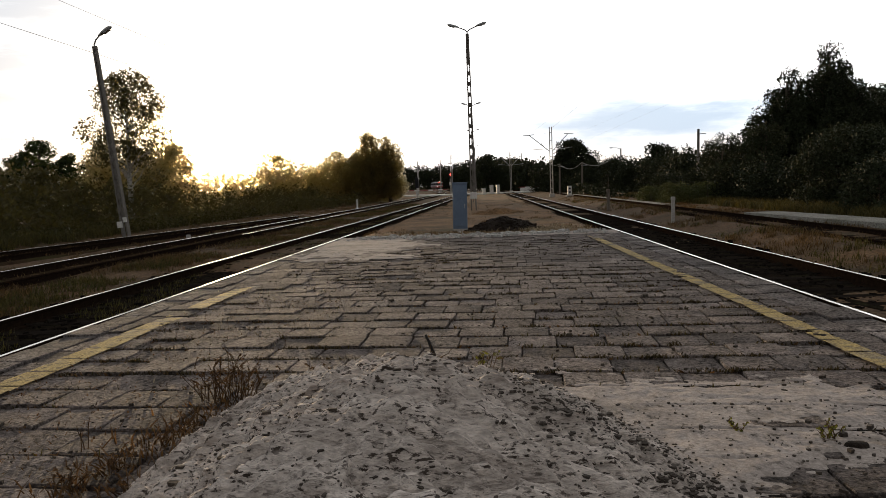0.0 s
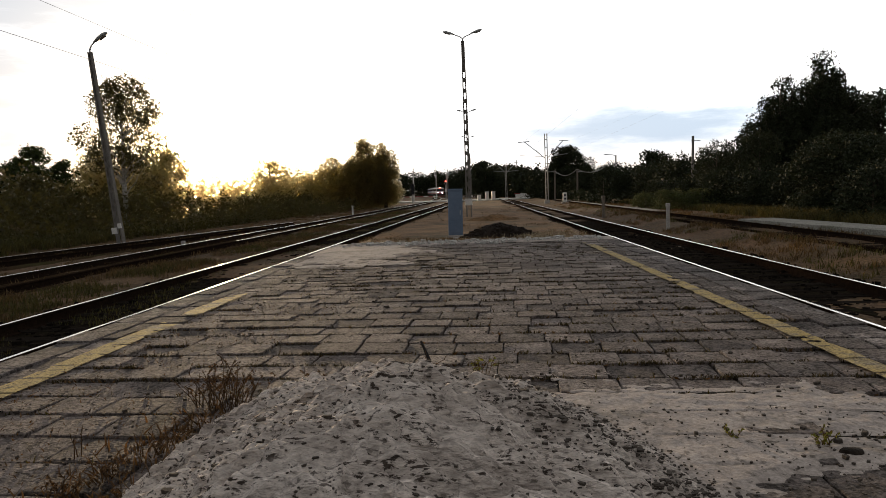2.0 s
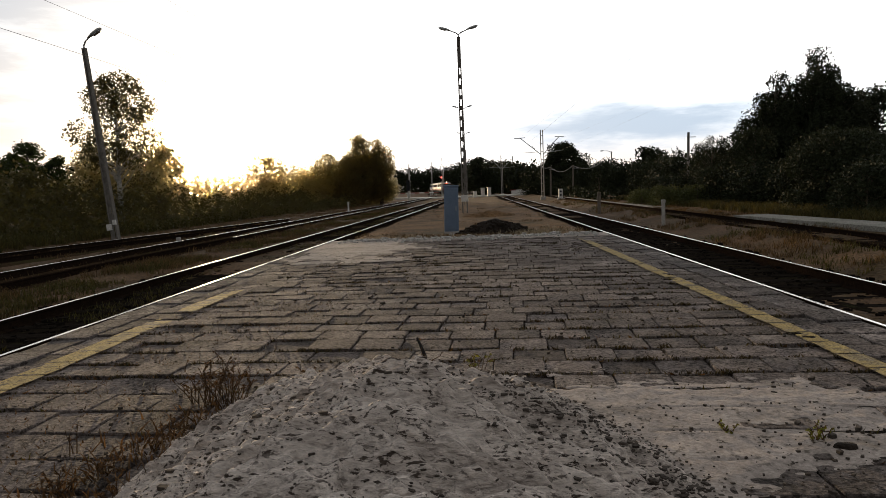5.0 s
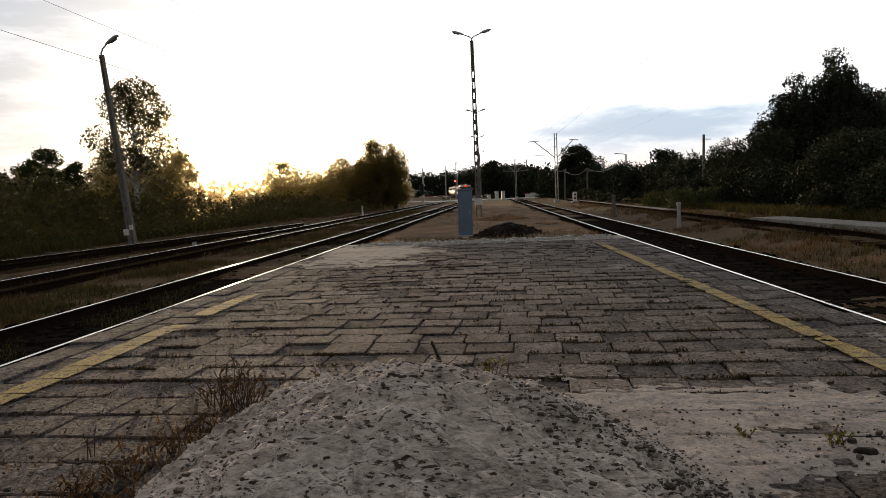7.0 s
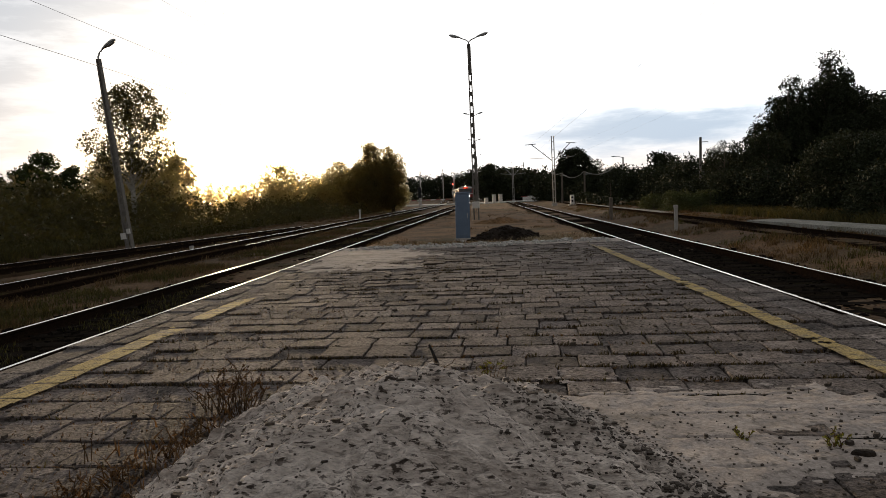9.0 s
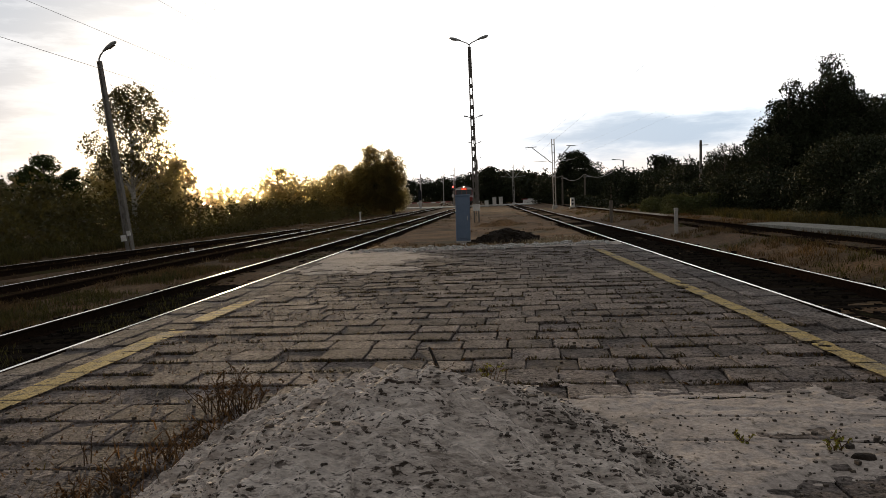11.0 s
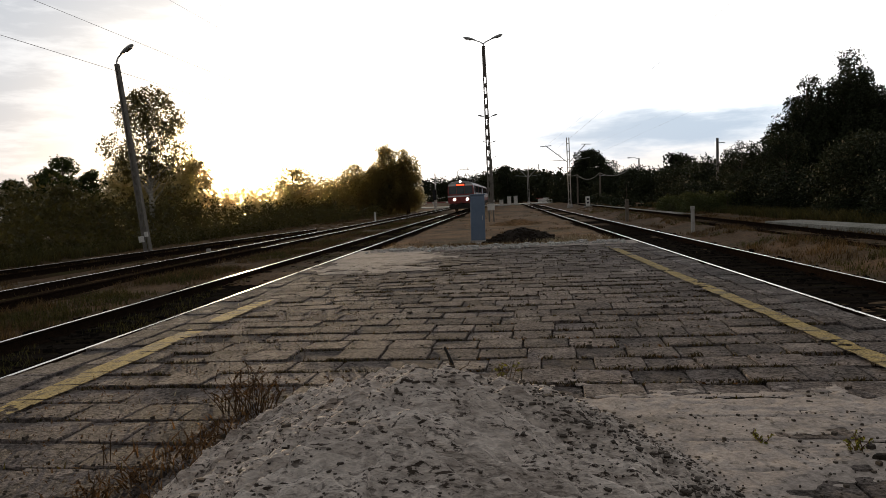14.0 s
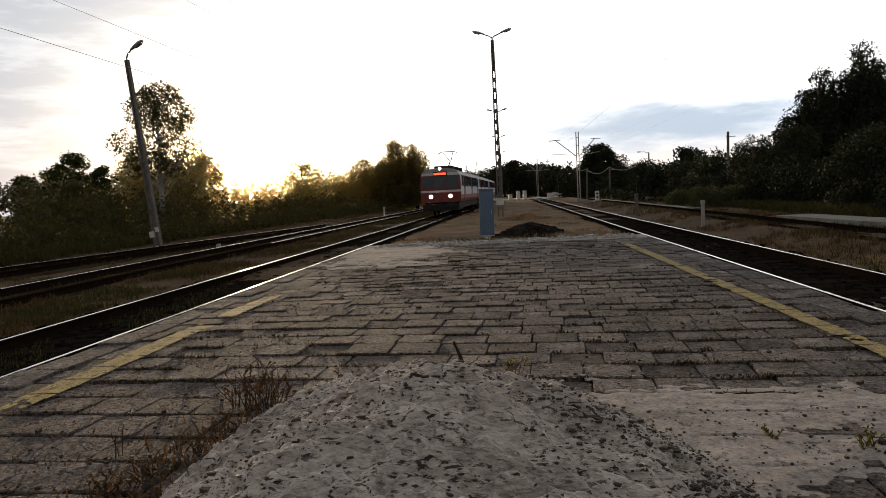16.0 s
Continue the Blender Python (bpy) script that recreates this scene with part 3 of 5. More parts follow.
tagged(sheet("sand_mound", mound_z, -2.1, 1.2, 0.5, 5.0, 460, 520, M_SAND, -0.011, True), "low heap of grey sand spilled on the paving", "sand heap")
tagged(sheet("loose_sand", spread_z, -2.6, 2.9, 1.2, 5.2, 330, 400, M_THIN, -0.006), "thin layer of grey sand on the slabs", "sand", kind="stuff")


# ---- things on the platform and between the tracks ----
def make_cabinet():
    root = thing("cable_cabinet", pose(-1.0, 19.55, 0, 0, 1.0, 3), "tall narrow blue-grey metal cable cabinet on bare earth", "cabinet")
    bm = B()
    box(bm, -0.2, -0.16, 0.05, 0.2, 0.16, 1.29, 0.012)
    part("body", bm, M_BLUEBOX, root)
    bm = B()
    box(bm, -0.175, -0.178, 0.12, 0.175, -0.163, 1.24, 0.005)
    door = part("door", bm, M_BLUEBOX, root)
    bm = B()
    box(bm, 0.12, -0.2, 0.62, 0.14, -0.18, 0.74, 0.004)
    part("handle", bm, M_GALV, door, "small steel handle")
    bm = B()
    box(bm, -0.215, -0.18, 1.29, 0.215, 0.175, 1.33, 0.012)
    part("roof", bm, M_BLUEBOX, root)
    bm = B()
    box(bm, -0.21, -0.17, -0.12, 0.21, 0.17, 0.05, 0.01)
    part("plinth", bm, M_CONC, root, "grey concrete plinth")
    return root


make_cabinet()


def ladder_pole(root, h, w0=0.29, w1=0.16, d0=0.2, d1=0.14, mat=None):
    """Prestressed concrete pole: two flanges and a row of rungs between them."""
    bm = B()
    t = 0.06
    for s in (-1, 1):
        vs = []
        for z, w, d in ((-0.25, w0, d0), (h, w1, d1)):
            xo, xi = s * w / 2, s * (w / 2 - t)
            vs.append([bm.verts.new(p) for p in ((xo, -d / 2, z), (xi, -d / 2, z), (xi, d / 2, z), (xo, d / 2, z))])
        for k in range(4):
            bm.faces.new((vs[0][k], vs[0][(k + 1) % 4], vs[1][(k + 1) % 4], vs[1][k]))
        bm.faces.new(vs[1])
        bm.faces.new(vs[0])
    part("pole", bm, mat or M_CONC, root, "grey concrete pole with rungs")
    z = 1.0
    while z < h - 0.1:
        w = w0 + (w1 - w0) * z / h
        hh = 0.2 if z < h * 0.78 else 0.52
        bm = B()
        box(bm, -w / 2 + t - 0.005, -0.035, z, w / 2 - t + 0.005, 0.035, min(z + hh, h))
        part("rung", bm, mat or M_CONC, root)
        z += 0.5


def lamp_head(root, m, size=1.0):
    bm = B()
    n = 10
    rows = []
    for u, w, hh in ((0, 0.05, 0.05), (0.08, 0.075, 0.07), (0.3, 0.13, 0.11), (0.6, 0.14, 0.12), (0.76, 0.1, 0.08), (0.82, 0.03, 0.03)):
        rows.append([bm.verts.new(m @ Vector((u * size, w * size * math.cos(2 * math.pi * k / n), hh * size * (math.sin(2 * math.pi * k / n) if math.sin(2 * math.pi * k / n) > 0 else 0.45 * math.sin(2 * math.pi * k / n))))) for k in range(n)])
    for a, b in zip(rows, rows[1:]):
        for k in range(n):
            bm.faces.new((a[k], a[(k + 1) % n], b[(k + 1) % n], b[k]))
    bm.faces.new(rows[0])
    bm.faces.new(rows[-1])
    head = part("lamp_head", bm, M_LAMPHEAD, root, "grey lamp housing", True)
    bm = B()
    box(bm, 0.3 * size, -0.1 * size, -0.075 * size, 0.68 * size, 0.1 * size, -0.045 * size, 0.01, m)
    part("lens", bm, M_GALV, head, "clouded lamp glass")


def double_lamp(x, y, label):
    z = float(ground_z(x, y))
    root = thing("platform_lamp", pose(x, y, z, 0, -0.3, 0), label, "street lamp", "platform lamps")
    h = 8.45 - z
    ladder_pole(root, h, mat=M_POLE)
    for s in (-1, 1):
        bm = B()
        tube(bm, [(0, 0, h - 0.25), (0, 0, h + 0.1), (s * 0.12, 0, h + 0.2), (s * 0.42, 0, h + 0.32)], [0.035, 0.035, 0.03, 0.028], 8)
        part("arm", bm, M_GALV, root)
        lamp_head(root, Matrix.Translation((s * 0.38, 0, h + 0.31)) @ pose(0, 0, 0, 0, -16, 0 if s > 0 else 180) , 0.72)
    bm = B()
    box(bm, -0.17, -0.12, 0.58, 0.17, 0.12, 0.90, 0.01)
    part("number_band", bm, M_WHITE, root, "white painted band")
    return root


for lx, ly in ((-1.06, 34.4), (-1.97, 67.0), (-2.85, 99.0), (-3.7, 138.0)):
    double_lamp(lx, ly, "tall concrete lamp post with two lamp heads")


def single_lamp():
    x, y = -15.05, 27.6
    z = float(ground_z(x, y))
    root = thing("street_lamp", pose(x, y, z, 1, -5.0, -6), "leaning concrete lamp post with one lamp head beside the siding", "street lamp")
    h = 7.35 - z
    ladder_pole(root, h, 0.30, 0.15, mat=M_POLE)
    bm = B()
    tube(bm, [(0, 0, h - 0.3), (0, 0, h + 0.08), (0.1, 0, h + 0.24), (0.3, 0, h + 0.38)], [0.035, 0.035, 0.032, 0.03], 8)
    part("arm", bm, M_GALV, root)
    lamp_head(root, Matrix.Translation((0.24, 0, h + 0.35)) @ pose(0, 0, 0, 0, -24, 0), 0.85)
    bm = B()
    box(bm, -0.24, -0.16, 0.55, -0.02, -0.1, 0.8, 0.01)
    part("number_plate", bm, M_WHITE, root, "white enamel plate")
    bm = B()
    box(bm, 0.05, -0.16, 0.75, 0.2, -0.1, 0.95, 0.01)
    part("fuse_box", bm, M_WHITE, root, "small pale fuse box")


single_lamp()


# ---- trees ----
def limb_path(r, a, b, wob=0.15, n=5):
    a, b = Vector(a), Vector(b)
    L = (b - a).length
    return [a.lerp(b, i / (n - 1)) + Vector((r.uniform(-1, 1), r.uniform(-1, 1), 0)) * wob * L * 0.3 * (0 < i < n - 1) for i in range(n)]


def tree(name, x, y, h, w, label, seed, leaf, bark=None, crown_from=0.25, size=0.12, density=60, clumps=26, droop=0.0, top=0.5, trunk=0.16, category="tree", depth=None, clump=(0.22, 0.4), taper=0.7, tall=0.8, core=0, cone=0.0, spires=0, sway=0.0):
    """Trunk, limbs and a crown of leaf clumps; w is the crown's half width."""
    r = random.Random(seed)
    z0 = float(ground_z(x, y)) - 0.1
    root = thing(name, pose(x, y, z0), label, category)
    depth = depth or w
    blobs = []
    for i in range(clumps):
        u = r.random()
        zc = h * (crown_from + (0.95 - crown_from) * u)
        span = math.sin(math.pi * min(1, (0.12 + 0.88 * u) ** (1 / (0.6 + top)) * 0.93)) ** taper
        a, q = r.uniform(0, 6.283), math.sqrt(r.uniform(0.05, 1))
        rad = w * r.uniform(*clump)
        blobs.append((math.cos(a) * q * w * 0.85 * span, math.sin(a) * q * depth * 0.85 * span, zc, rad, rad, rad * tall * r.uniform(0.75, 1.2)))
    for i in range(spires):
        # upright leafy shoots under a cone-shaped outline, with fill below each
        a, q = r.uniform(0, 6.283), r.uniform(0, 1) ** 0.6
        dx, dy = math.cos(a) * q * w, math.sin(a) * q * depth
        tip = h * (1 - cone * q ** 1.15) * r.uniform(0.82, 1.03)
        rx, rz = w * r.uniform(0.07, 0.16), h * r.uniform(0.05, 0.11)
        blobs.append((dx, dy, tip - rz, rx, rx, rz))
        blobs.append((dx * 0.95, dy * 0.95, (tip - rz) * r.uniform(0.7, 0.9), rx * 1.5, rx * 1.5, rz * 0.9))
        blobs.append((dx * 0.9, dy * 0.9, (tip - rz) * r.uniform(0.2, 0.65), rx * 1.8, rx * 1.8, rz))
    for i in range(core):
        zc = h * (crown_from + 0.08 + (0.66 - crown_from) * (i + 0.5) / core)
        blobs.append((r.uniform(-0.2, 0.2) * w, 0.3 * depth, zc, w * 0.55, depth * 0.3, h * 0.5 / core))
    blobs.append((r.uniform(-0.1, 0.1) * w, 0, h * 0.93, w * 0.22, w * 0.22, h * 0.07))
    if sway:
        blobs = [(b[0] + sway * (b[2] / h - 0.55), *b[1:]) for b in blobs]
    bm = B()
    lean = r.uniform(-0.03, 0.03) * h + 0.4 * sway
    spine = [(0, 0, 0), (lean * 0.3, 0, h * 0.3), (lean * 0.7, 0.02 * h, h * 0.6), (lean, 0, h * 0.9)]
    tube(bm, spine, [trunk * 1.25, trunk, trunk * 0.65, trunk * 0.15], 8)
    part("trunk", bm, bark or M_BARK, root, smooth=True)
    for bl in blobs[::max(3, clumps // 40)]:
        bm = B()
        zb = max(h * 0.12, bl[2] - abs(bl[0]) * 0.7 - 0.1 * h)
        tube(bm, limb_path(r, (lean * zb / h, 0, zb), bl[:3]), [trunk * 0.4, trunk * 0.3, trunk * 0.22, trunk * 0.14, trunk * 0.06], 5)
        part("limb", bm, bark or M_BARK, root)
    pts = blob_points(blobs, density, seed)
    v, f = leaves(pts, size, seed + 1, droop)
    raw("crown", v, f, leaf, root)
    return root


tree("birch_tree", -21.4, 40, 8.8, 3.0, "slender birch with loose drooping leaves against the evening sky", 5, M_LEAF_B, M_BIRCH, 0.40, 0.08, 135, 120, 0.9, 0.5, 0.13, clump=(0.10, 0.2), tall=1.1, sway=0.7)
for tx, ty, th, tw, ts in ((-60.5, 90, 9.6, 3.4, 7), (-66.0, 95, 8.4, 3.4, 8), (-53.0, 92, 8.8, 3.2, 9), (-56.8, 91, 7.6, 2.6, 10), (-48.6, 93, 8.3, 3.0, 11), (-71.0, 94, 7.0, 3.2, 45), (-44.6, 91, 8.4, 2.8, 46), (-41.2, 89, 7.9, 2.6, 47)):
    tree("pine_tree", tx, ty, th, tw, "dark pine with a ragged rounded crown far behind the tracks", ts, M_NEEDLE, None, 0.3, 0.14, 80, 60, 0, 0.6, 0.22, clump=(0.15, 0.3))
# these trees take the lightened leaf colour in place of a veil of glare
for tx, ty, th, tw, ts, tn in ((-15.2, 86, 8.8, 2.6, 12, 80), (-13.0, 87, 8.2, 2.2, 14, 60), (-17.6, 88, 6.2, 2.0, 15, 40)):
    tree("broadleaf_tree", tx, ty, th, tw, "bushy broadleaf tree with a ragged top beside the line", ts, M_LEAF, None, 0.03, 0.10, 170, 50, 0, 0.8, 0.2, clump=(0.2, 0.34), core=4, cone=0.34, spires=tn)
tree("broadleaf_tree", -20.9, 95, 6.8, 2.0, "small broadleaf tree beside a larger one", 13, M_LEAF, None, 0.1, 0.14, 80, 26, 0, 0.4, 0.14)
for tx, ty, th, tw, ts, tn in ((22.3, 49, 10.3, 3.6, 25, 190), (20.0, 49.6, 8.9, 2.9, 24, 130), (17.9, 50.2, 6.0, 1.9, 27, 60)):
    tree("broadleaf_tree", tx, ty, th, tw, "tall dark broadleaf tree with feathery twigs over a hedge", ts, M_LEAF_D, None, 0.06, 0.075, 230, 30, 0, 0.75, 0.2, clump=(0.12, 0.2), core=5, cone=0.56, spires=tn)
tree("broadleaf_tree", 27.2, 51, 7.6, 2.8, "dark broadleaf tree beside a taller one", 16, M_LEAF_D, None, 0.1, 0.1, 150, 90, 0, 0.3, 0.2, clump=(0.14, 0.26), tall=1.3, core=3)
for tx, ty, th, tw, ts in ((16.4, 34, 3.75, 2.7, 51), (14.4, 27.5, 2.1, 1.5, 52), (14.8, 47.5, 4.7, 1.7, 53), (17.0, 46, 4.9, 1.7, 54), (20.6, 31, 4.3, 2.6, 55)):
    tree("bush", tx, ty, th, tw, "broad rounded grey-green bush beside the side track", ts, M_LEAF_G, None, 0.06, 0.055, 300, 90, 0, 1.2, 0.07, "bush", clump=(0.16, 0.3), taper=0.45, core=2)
for tx, ty, th, tw, ts in ((12.0, 48, 1.35, 1.5, 56), (13.5, 46, 1.5, 1.4, 57), (11.7, 54, 1.2, 1.3, 58)):
    tree("bush", tx, ty, th, tw, "low light green bush in front of dark bushes", ts, M_LEAF_L, None, 0.06, 0.05, 260, 50, 0, 1.2, 0.04, "bush", clump=(0.18, 0.32), taper=0.45, core=2)
tree("broadleaf_tree", 12.6, 114, 8.2, 4.6, "round dark tree behind the overhead line masts", 18, M_LEAF_D, None, 0.06, 0.14, 90, 110, 0, 0.35, 0.24, clump=(0.14, 0.28), core=4)
tree("broadleaf_tree", 21.5, 95, 6.1, 3.2, "dark tree in the row beyond the side track", 19, M_LEAF_D, None, 0.08, 0.18, 60, 36, 0, 0.3, 0.2)
tree("broadleaf_tree", -1.0, 151, 7.9, 4.6, "round dark tree beyond the level crossing", 20, M_LEAF_D, None, 0.06, 0.24, 40, 40, 0, 0.3, 0.22)
tree("broadleaf_tree", 9.8, 62, 2.7, 0.9, "small dark bush-like tree beside the side track", 21, M_LEAF_D, None, 0.25, 0.1, 120, 20, 0, 0.3, 0.07)
tree("broadleaf_tree", -38.5, 82, 7.6, 3.0, "broadleaf tree rising from the thicket", 22, M_LEAF, None, 0.1, 0.15, 70, 40, 0, 0.3, 0.2)
tree("broadleaf_tree", -28.0, 88, 6.2, 2.6, "broadleaf tree rising from the thicket", 23, M_LEAF, None, 0.1, 0.15, 70, 36, 0, 0.3, 0.2)


def hedge(name, pts, label, seed, leaf, size, density, per, category="bushes"):
    """A thicket along a line of (x, y, height, half depth)."""
    r = random.Random(seed)
    blobs = []
    for (x0, y0, h0, w0), (x1, y1, h1, w1) in zip(pts, pts[1:]):
        n = max(2, int(math.hypot(x1 - x0, y1 - y0) * per))
        for i in range(n):
            u = (i + r.random()) / n
            h, w = h0 + (h1 - h0) * u, w0 + (w1 - w0) * u
            h *= r.uniform(0.72, 1.08)
            x, y = x0 + (x1 - x0) * u + r.uniform(-w, w) * 0.6, y0 + (y1 - y0) * u + r.uniform(-w, w)
            g = float(ground_z(x, y))
            rad = min(w, h * 0.45) * r.uniform(0.5, 0.8)
            blobs.append((x, y, g + h - rad * 0.9, rad, rad, rad * 0.95))
            for k in range(2):
                blobs.append((x + r.uniform(-.6, .6) * w, y + r.uniform(-.6, .6) * w, g + h * r.uniform(0.25, 0.65), rad * 1.1, rad * 1.1, rad))
            blobs.append((x + r.uniform(-.5, .5) * w, y + r.uniform(-.5, .5) * w, g + rad * 0.5, rad * 1.2, rad * 1.2, rad * 0.9))
    p = blob_points(blobs, density, seed, 0.45)
    v, f = leaves(p, size, seed + 1)
    return tagged(raw(name, v, f, leaf), label, category, kind="stuff")


# one hedge in two leaf colours: lighter where sun haze would veil it
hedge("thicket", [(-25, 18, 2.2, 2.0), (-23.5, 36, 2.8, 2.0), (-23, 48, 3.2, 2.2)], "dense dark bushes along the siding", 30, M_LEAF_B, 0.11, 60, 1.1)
hedge("thicket", [(-23, 48, 3.2, 2.2), (-23, 58, 3.4, 2.5), (-22, 75, 3.6, 2.5), (-18.5, 92, 3.8, 2.5), (-17, 110, 4, 2.5)], "dense bushes along the siding, leaves lightened for sun haze", 31, M_LEAF, 0.13, 42, 1.0)
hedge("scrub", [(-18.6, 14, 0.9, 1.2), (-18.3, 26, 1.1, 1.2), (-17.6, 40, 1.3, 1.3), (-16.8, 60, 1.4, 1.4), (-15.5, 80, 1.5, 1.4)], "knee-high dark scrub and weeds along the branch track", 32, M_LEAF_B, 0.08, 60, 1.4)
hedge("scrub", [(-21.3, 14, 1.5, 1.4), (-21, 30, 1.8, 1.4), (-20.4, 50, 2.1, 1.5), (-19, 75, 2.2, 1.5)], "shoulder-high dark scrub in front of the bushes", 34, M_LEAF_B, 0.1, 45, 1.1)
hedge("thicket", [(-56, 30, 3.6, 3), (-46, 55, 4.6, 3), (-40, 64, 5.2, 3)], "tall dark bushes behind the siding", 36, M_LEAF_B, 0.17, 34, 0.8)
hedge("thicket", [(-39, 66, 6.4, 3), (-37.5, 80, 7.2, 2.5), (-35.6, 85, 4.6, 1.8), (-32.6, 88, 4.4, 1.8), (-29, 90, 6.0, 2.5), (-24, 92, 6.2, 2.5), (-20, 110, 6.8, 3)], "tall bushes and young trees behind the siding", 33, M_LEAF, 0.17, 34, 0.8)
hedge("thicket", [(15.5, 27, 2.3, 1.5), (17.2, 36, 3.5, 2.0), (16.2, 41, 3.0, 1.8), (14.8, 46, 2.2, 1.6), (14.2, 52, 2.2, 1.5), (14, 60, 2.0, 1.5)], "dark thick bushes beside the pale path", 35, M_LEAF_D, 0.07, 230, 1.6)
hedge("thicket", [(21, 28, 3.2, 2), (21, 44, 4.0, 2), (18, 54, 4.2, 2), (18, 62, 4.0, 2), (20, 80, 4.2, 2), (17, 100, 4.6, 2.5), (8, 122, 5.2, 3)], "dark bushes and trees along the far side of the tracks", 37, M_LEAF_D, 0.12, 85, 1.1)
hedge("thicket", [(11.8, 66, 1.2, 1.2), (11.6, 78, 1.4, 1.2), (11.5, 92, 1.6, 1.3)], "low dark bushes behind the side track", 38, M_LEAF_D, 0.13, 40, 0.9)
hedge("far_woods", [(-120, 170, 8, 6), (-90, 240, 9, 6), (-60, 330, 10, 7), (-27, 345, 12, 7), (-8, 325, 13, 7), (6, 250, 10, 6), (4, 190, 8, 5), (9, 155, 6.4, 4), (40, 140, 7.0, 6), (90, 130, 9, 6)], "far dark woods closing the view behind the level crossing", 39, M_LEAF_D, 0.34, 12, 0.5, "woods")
hedge("far_woods", [(-160, 60, 9, 6), (-120, 110, 9, 6), (-90, 130, 9, 6)], "far dark woods behind the siding", 41, M_LEAF_D, 0.42, 5, 0.3, "woods")
hedge("far_woods", [(90, 130, 9, 6), (80, 60, 9, 6), (70, 10, 8, 6), (60, -60, 9, 6), (0, -90, 9, 6), (-70, -60, 9, 6), (-120, 20, 9, 6), (-160, 60, 9, 6)], "dark woods around the station", 42, M_LEAF_D, 0.6, 3, 0.25, "woods")


# ---- the train ----
CAR_L, CAR_W = 20.7, 2.88


def car_section(z_low=0.95):
    """Half profile of a carriage body, from the sill to the roof's middle."""
    return [(1.36, z_low), (1.44, 1.15), (1.44, 2.0), (1.43, 2.6), (1.38, 2.92), (1.22, 3.14), (0.85, 3.3), (0.4, 3.38), (0.0, 3.4)]


def make_car(label, cab):
    root = tagged(new("train_carriage"), label, "train carriage", "carriages of the train")
    half = car_section()
    # body shell in bands: skirt red, waist pale, window band blue grey, roof
    bands = {"waist_panel": (M_RED, [(0.95, 1.45)]), "stripe": (M_CREAM, [(1.45, 2.02)]), "window_band": (M_TBLUE, [(2.02, 2.88)]), "roof": (M_ROOF, [(2.88, 9)])}
    y0, y1 = 0.0, CAR_L - 0.35
    for name, (mat, spans) in bands.items():
        bm = B()
        zs0, zs1 = spans[0]
        side = []
        for (xa, za), (xb, zb) in zip(half, half[1:]):
            lo, hi = max(za, zs0), min(zb, zs1)
            if hi - lo < 1e-4:
                continue
            f = lambda z: xa + (xb - xa) * (z - za) / (zb - za)
            side.append(((f(lo), lo), (f(hi), hi)))
        for s in (-1, 1):
            for a, b in side:
                vs = [bm.verts.new(p) for p in ((s * a[0], y0, a[1]), (s * a[0], y1, a[1]), (s * b[0], y1, b[1]), (s * b[0], y0, b[1]))]
                bm.faces.new(vs)
        # end walls of the band
        for yy in (y0, y1):
            if cab and yy == y0:
                continue
            for a, b in side:
                vs = [bm.verts.new(p) for p in ((-a[0], yy, a[1]), (a[0], yy, a[1]), (b[0], yy, b[1]), (-b[0], yy, b[1]))]
                bm.faces.new(vs)
        bmesh.ops.remove_doubles(bm, verts=bm.verts, dist=0.001)
        part(name, bm, mat, root)
    # windows and doors on both sides
    for s in (-1, 1):
        y = 1.0
        k = 0
        while y < CAR_L - 2.2:
            if k % 5 == 1:
                bm = B()
                box(bm, s * 1.435 - 0.02, y, 1.05, s * 1.435 + 0.02, y + 1.25, 2.88, 0.015)
                door = part("door", bm, M_RED, root, "red sliding doors")
                for q in (0.12, 0.68):
                    bm = B()
                    box(bm, s * 1.45 - 0.015, y + q, 1.95, s * 1.45 + 0.015, y + q + 0.45, 2.8, 0.01)
                    part("pane", bm, M_GLASS, door)
                y += 1.55
            else:
                bm = B()
                box(bm, s * 1.435 - 0.02, y, 2.08, s * 1.435 + 0.02, y + 1.15, 2.86, 0.015)
                part("window", bm, M_GLASS, root)
                y += 1.5
            k += 1
    bm = B()
    box(bm, -1.25, 0.4, 0.45, 1.25, CAR_L - 0.8, 0.95, 0.03)
    part("underframe", bm, M_BOGIE, root)
    for by in (3.0, CAR_L - 3.4):
        bm = B()
        box(bm, -1.15, by - 1.5, 0.35, -0.95, by + 1.5, 0.7, 0.04)
        box(bm, 0.95, by - 1.5, 0.35, 1.15, by + 1.5, 0.7, 0.04)
        box(bm, -1.0, by - 0.2, 0.4, 1.0, by + 0.2, 0.65, 0.02)
        bogie = part("bogie", bm, M_BOGIE, root)
        for wy in (-1.2, 1.2):
            bm = B()
            for s in (-1, 1):
                tube(bm, [(s * 0.72, by + wy, 0.46), (s * 0.83, by + wy, 0.46)], [0.46, 0.46], 20)
            tube(bm, [(-0.72, by + wy, 0.46), (0.72, by + wy, 0.46)], [0.08, 0.08], 8)
            part("wheelset", bm, M_RUST, bogie)
    for ry in (5, 9.5, 14):
        bm = B()
        box(bm, -0.35, ry, 3.34, 0.35, ry + 0.8, 3.56, 0.04)
        part("roof_vent", bm, M_ROOF, root)
    if cab:
        make_cab(root)
        make_pantograph(root)
    return root


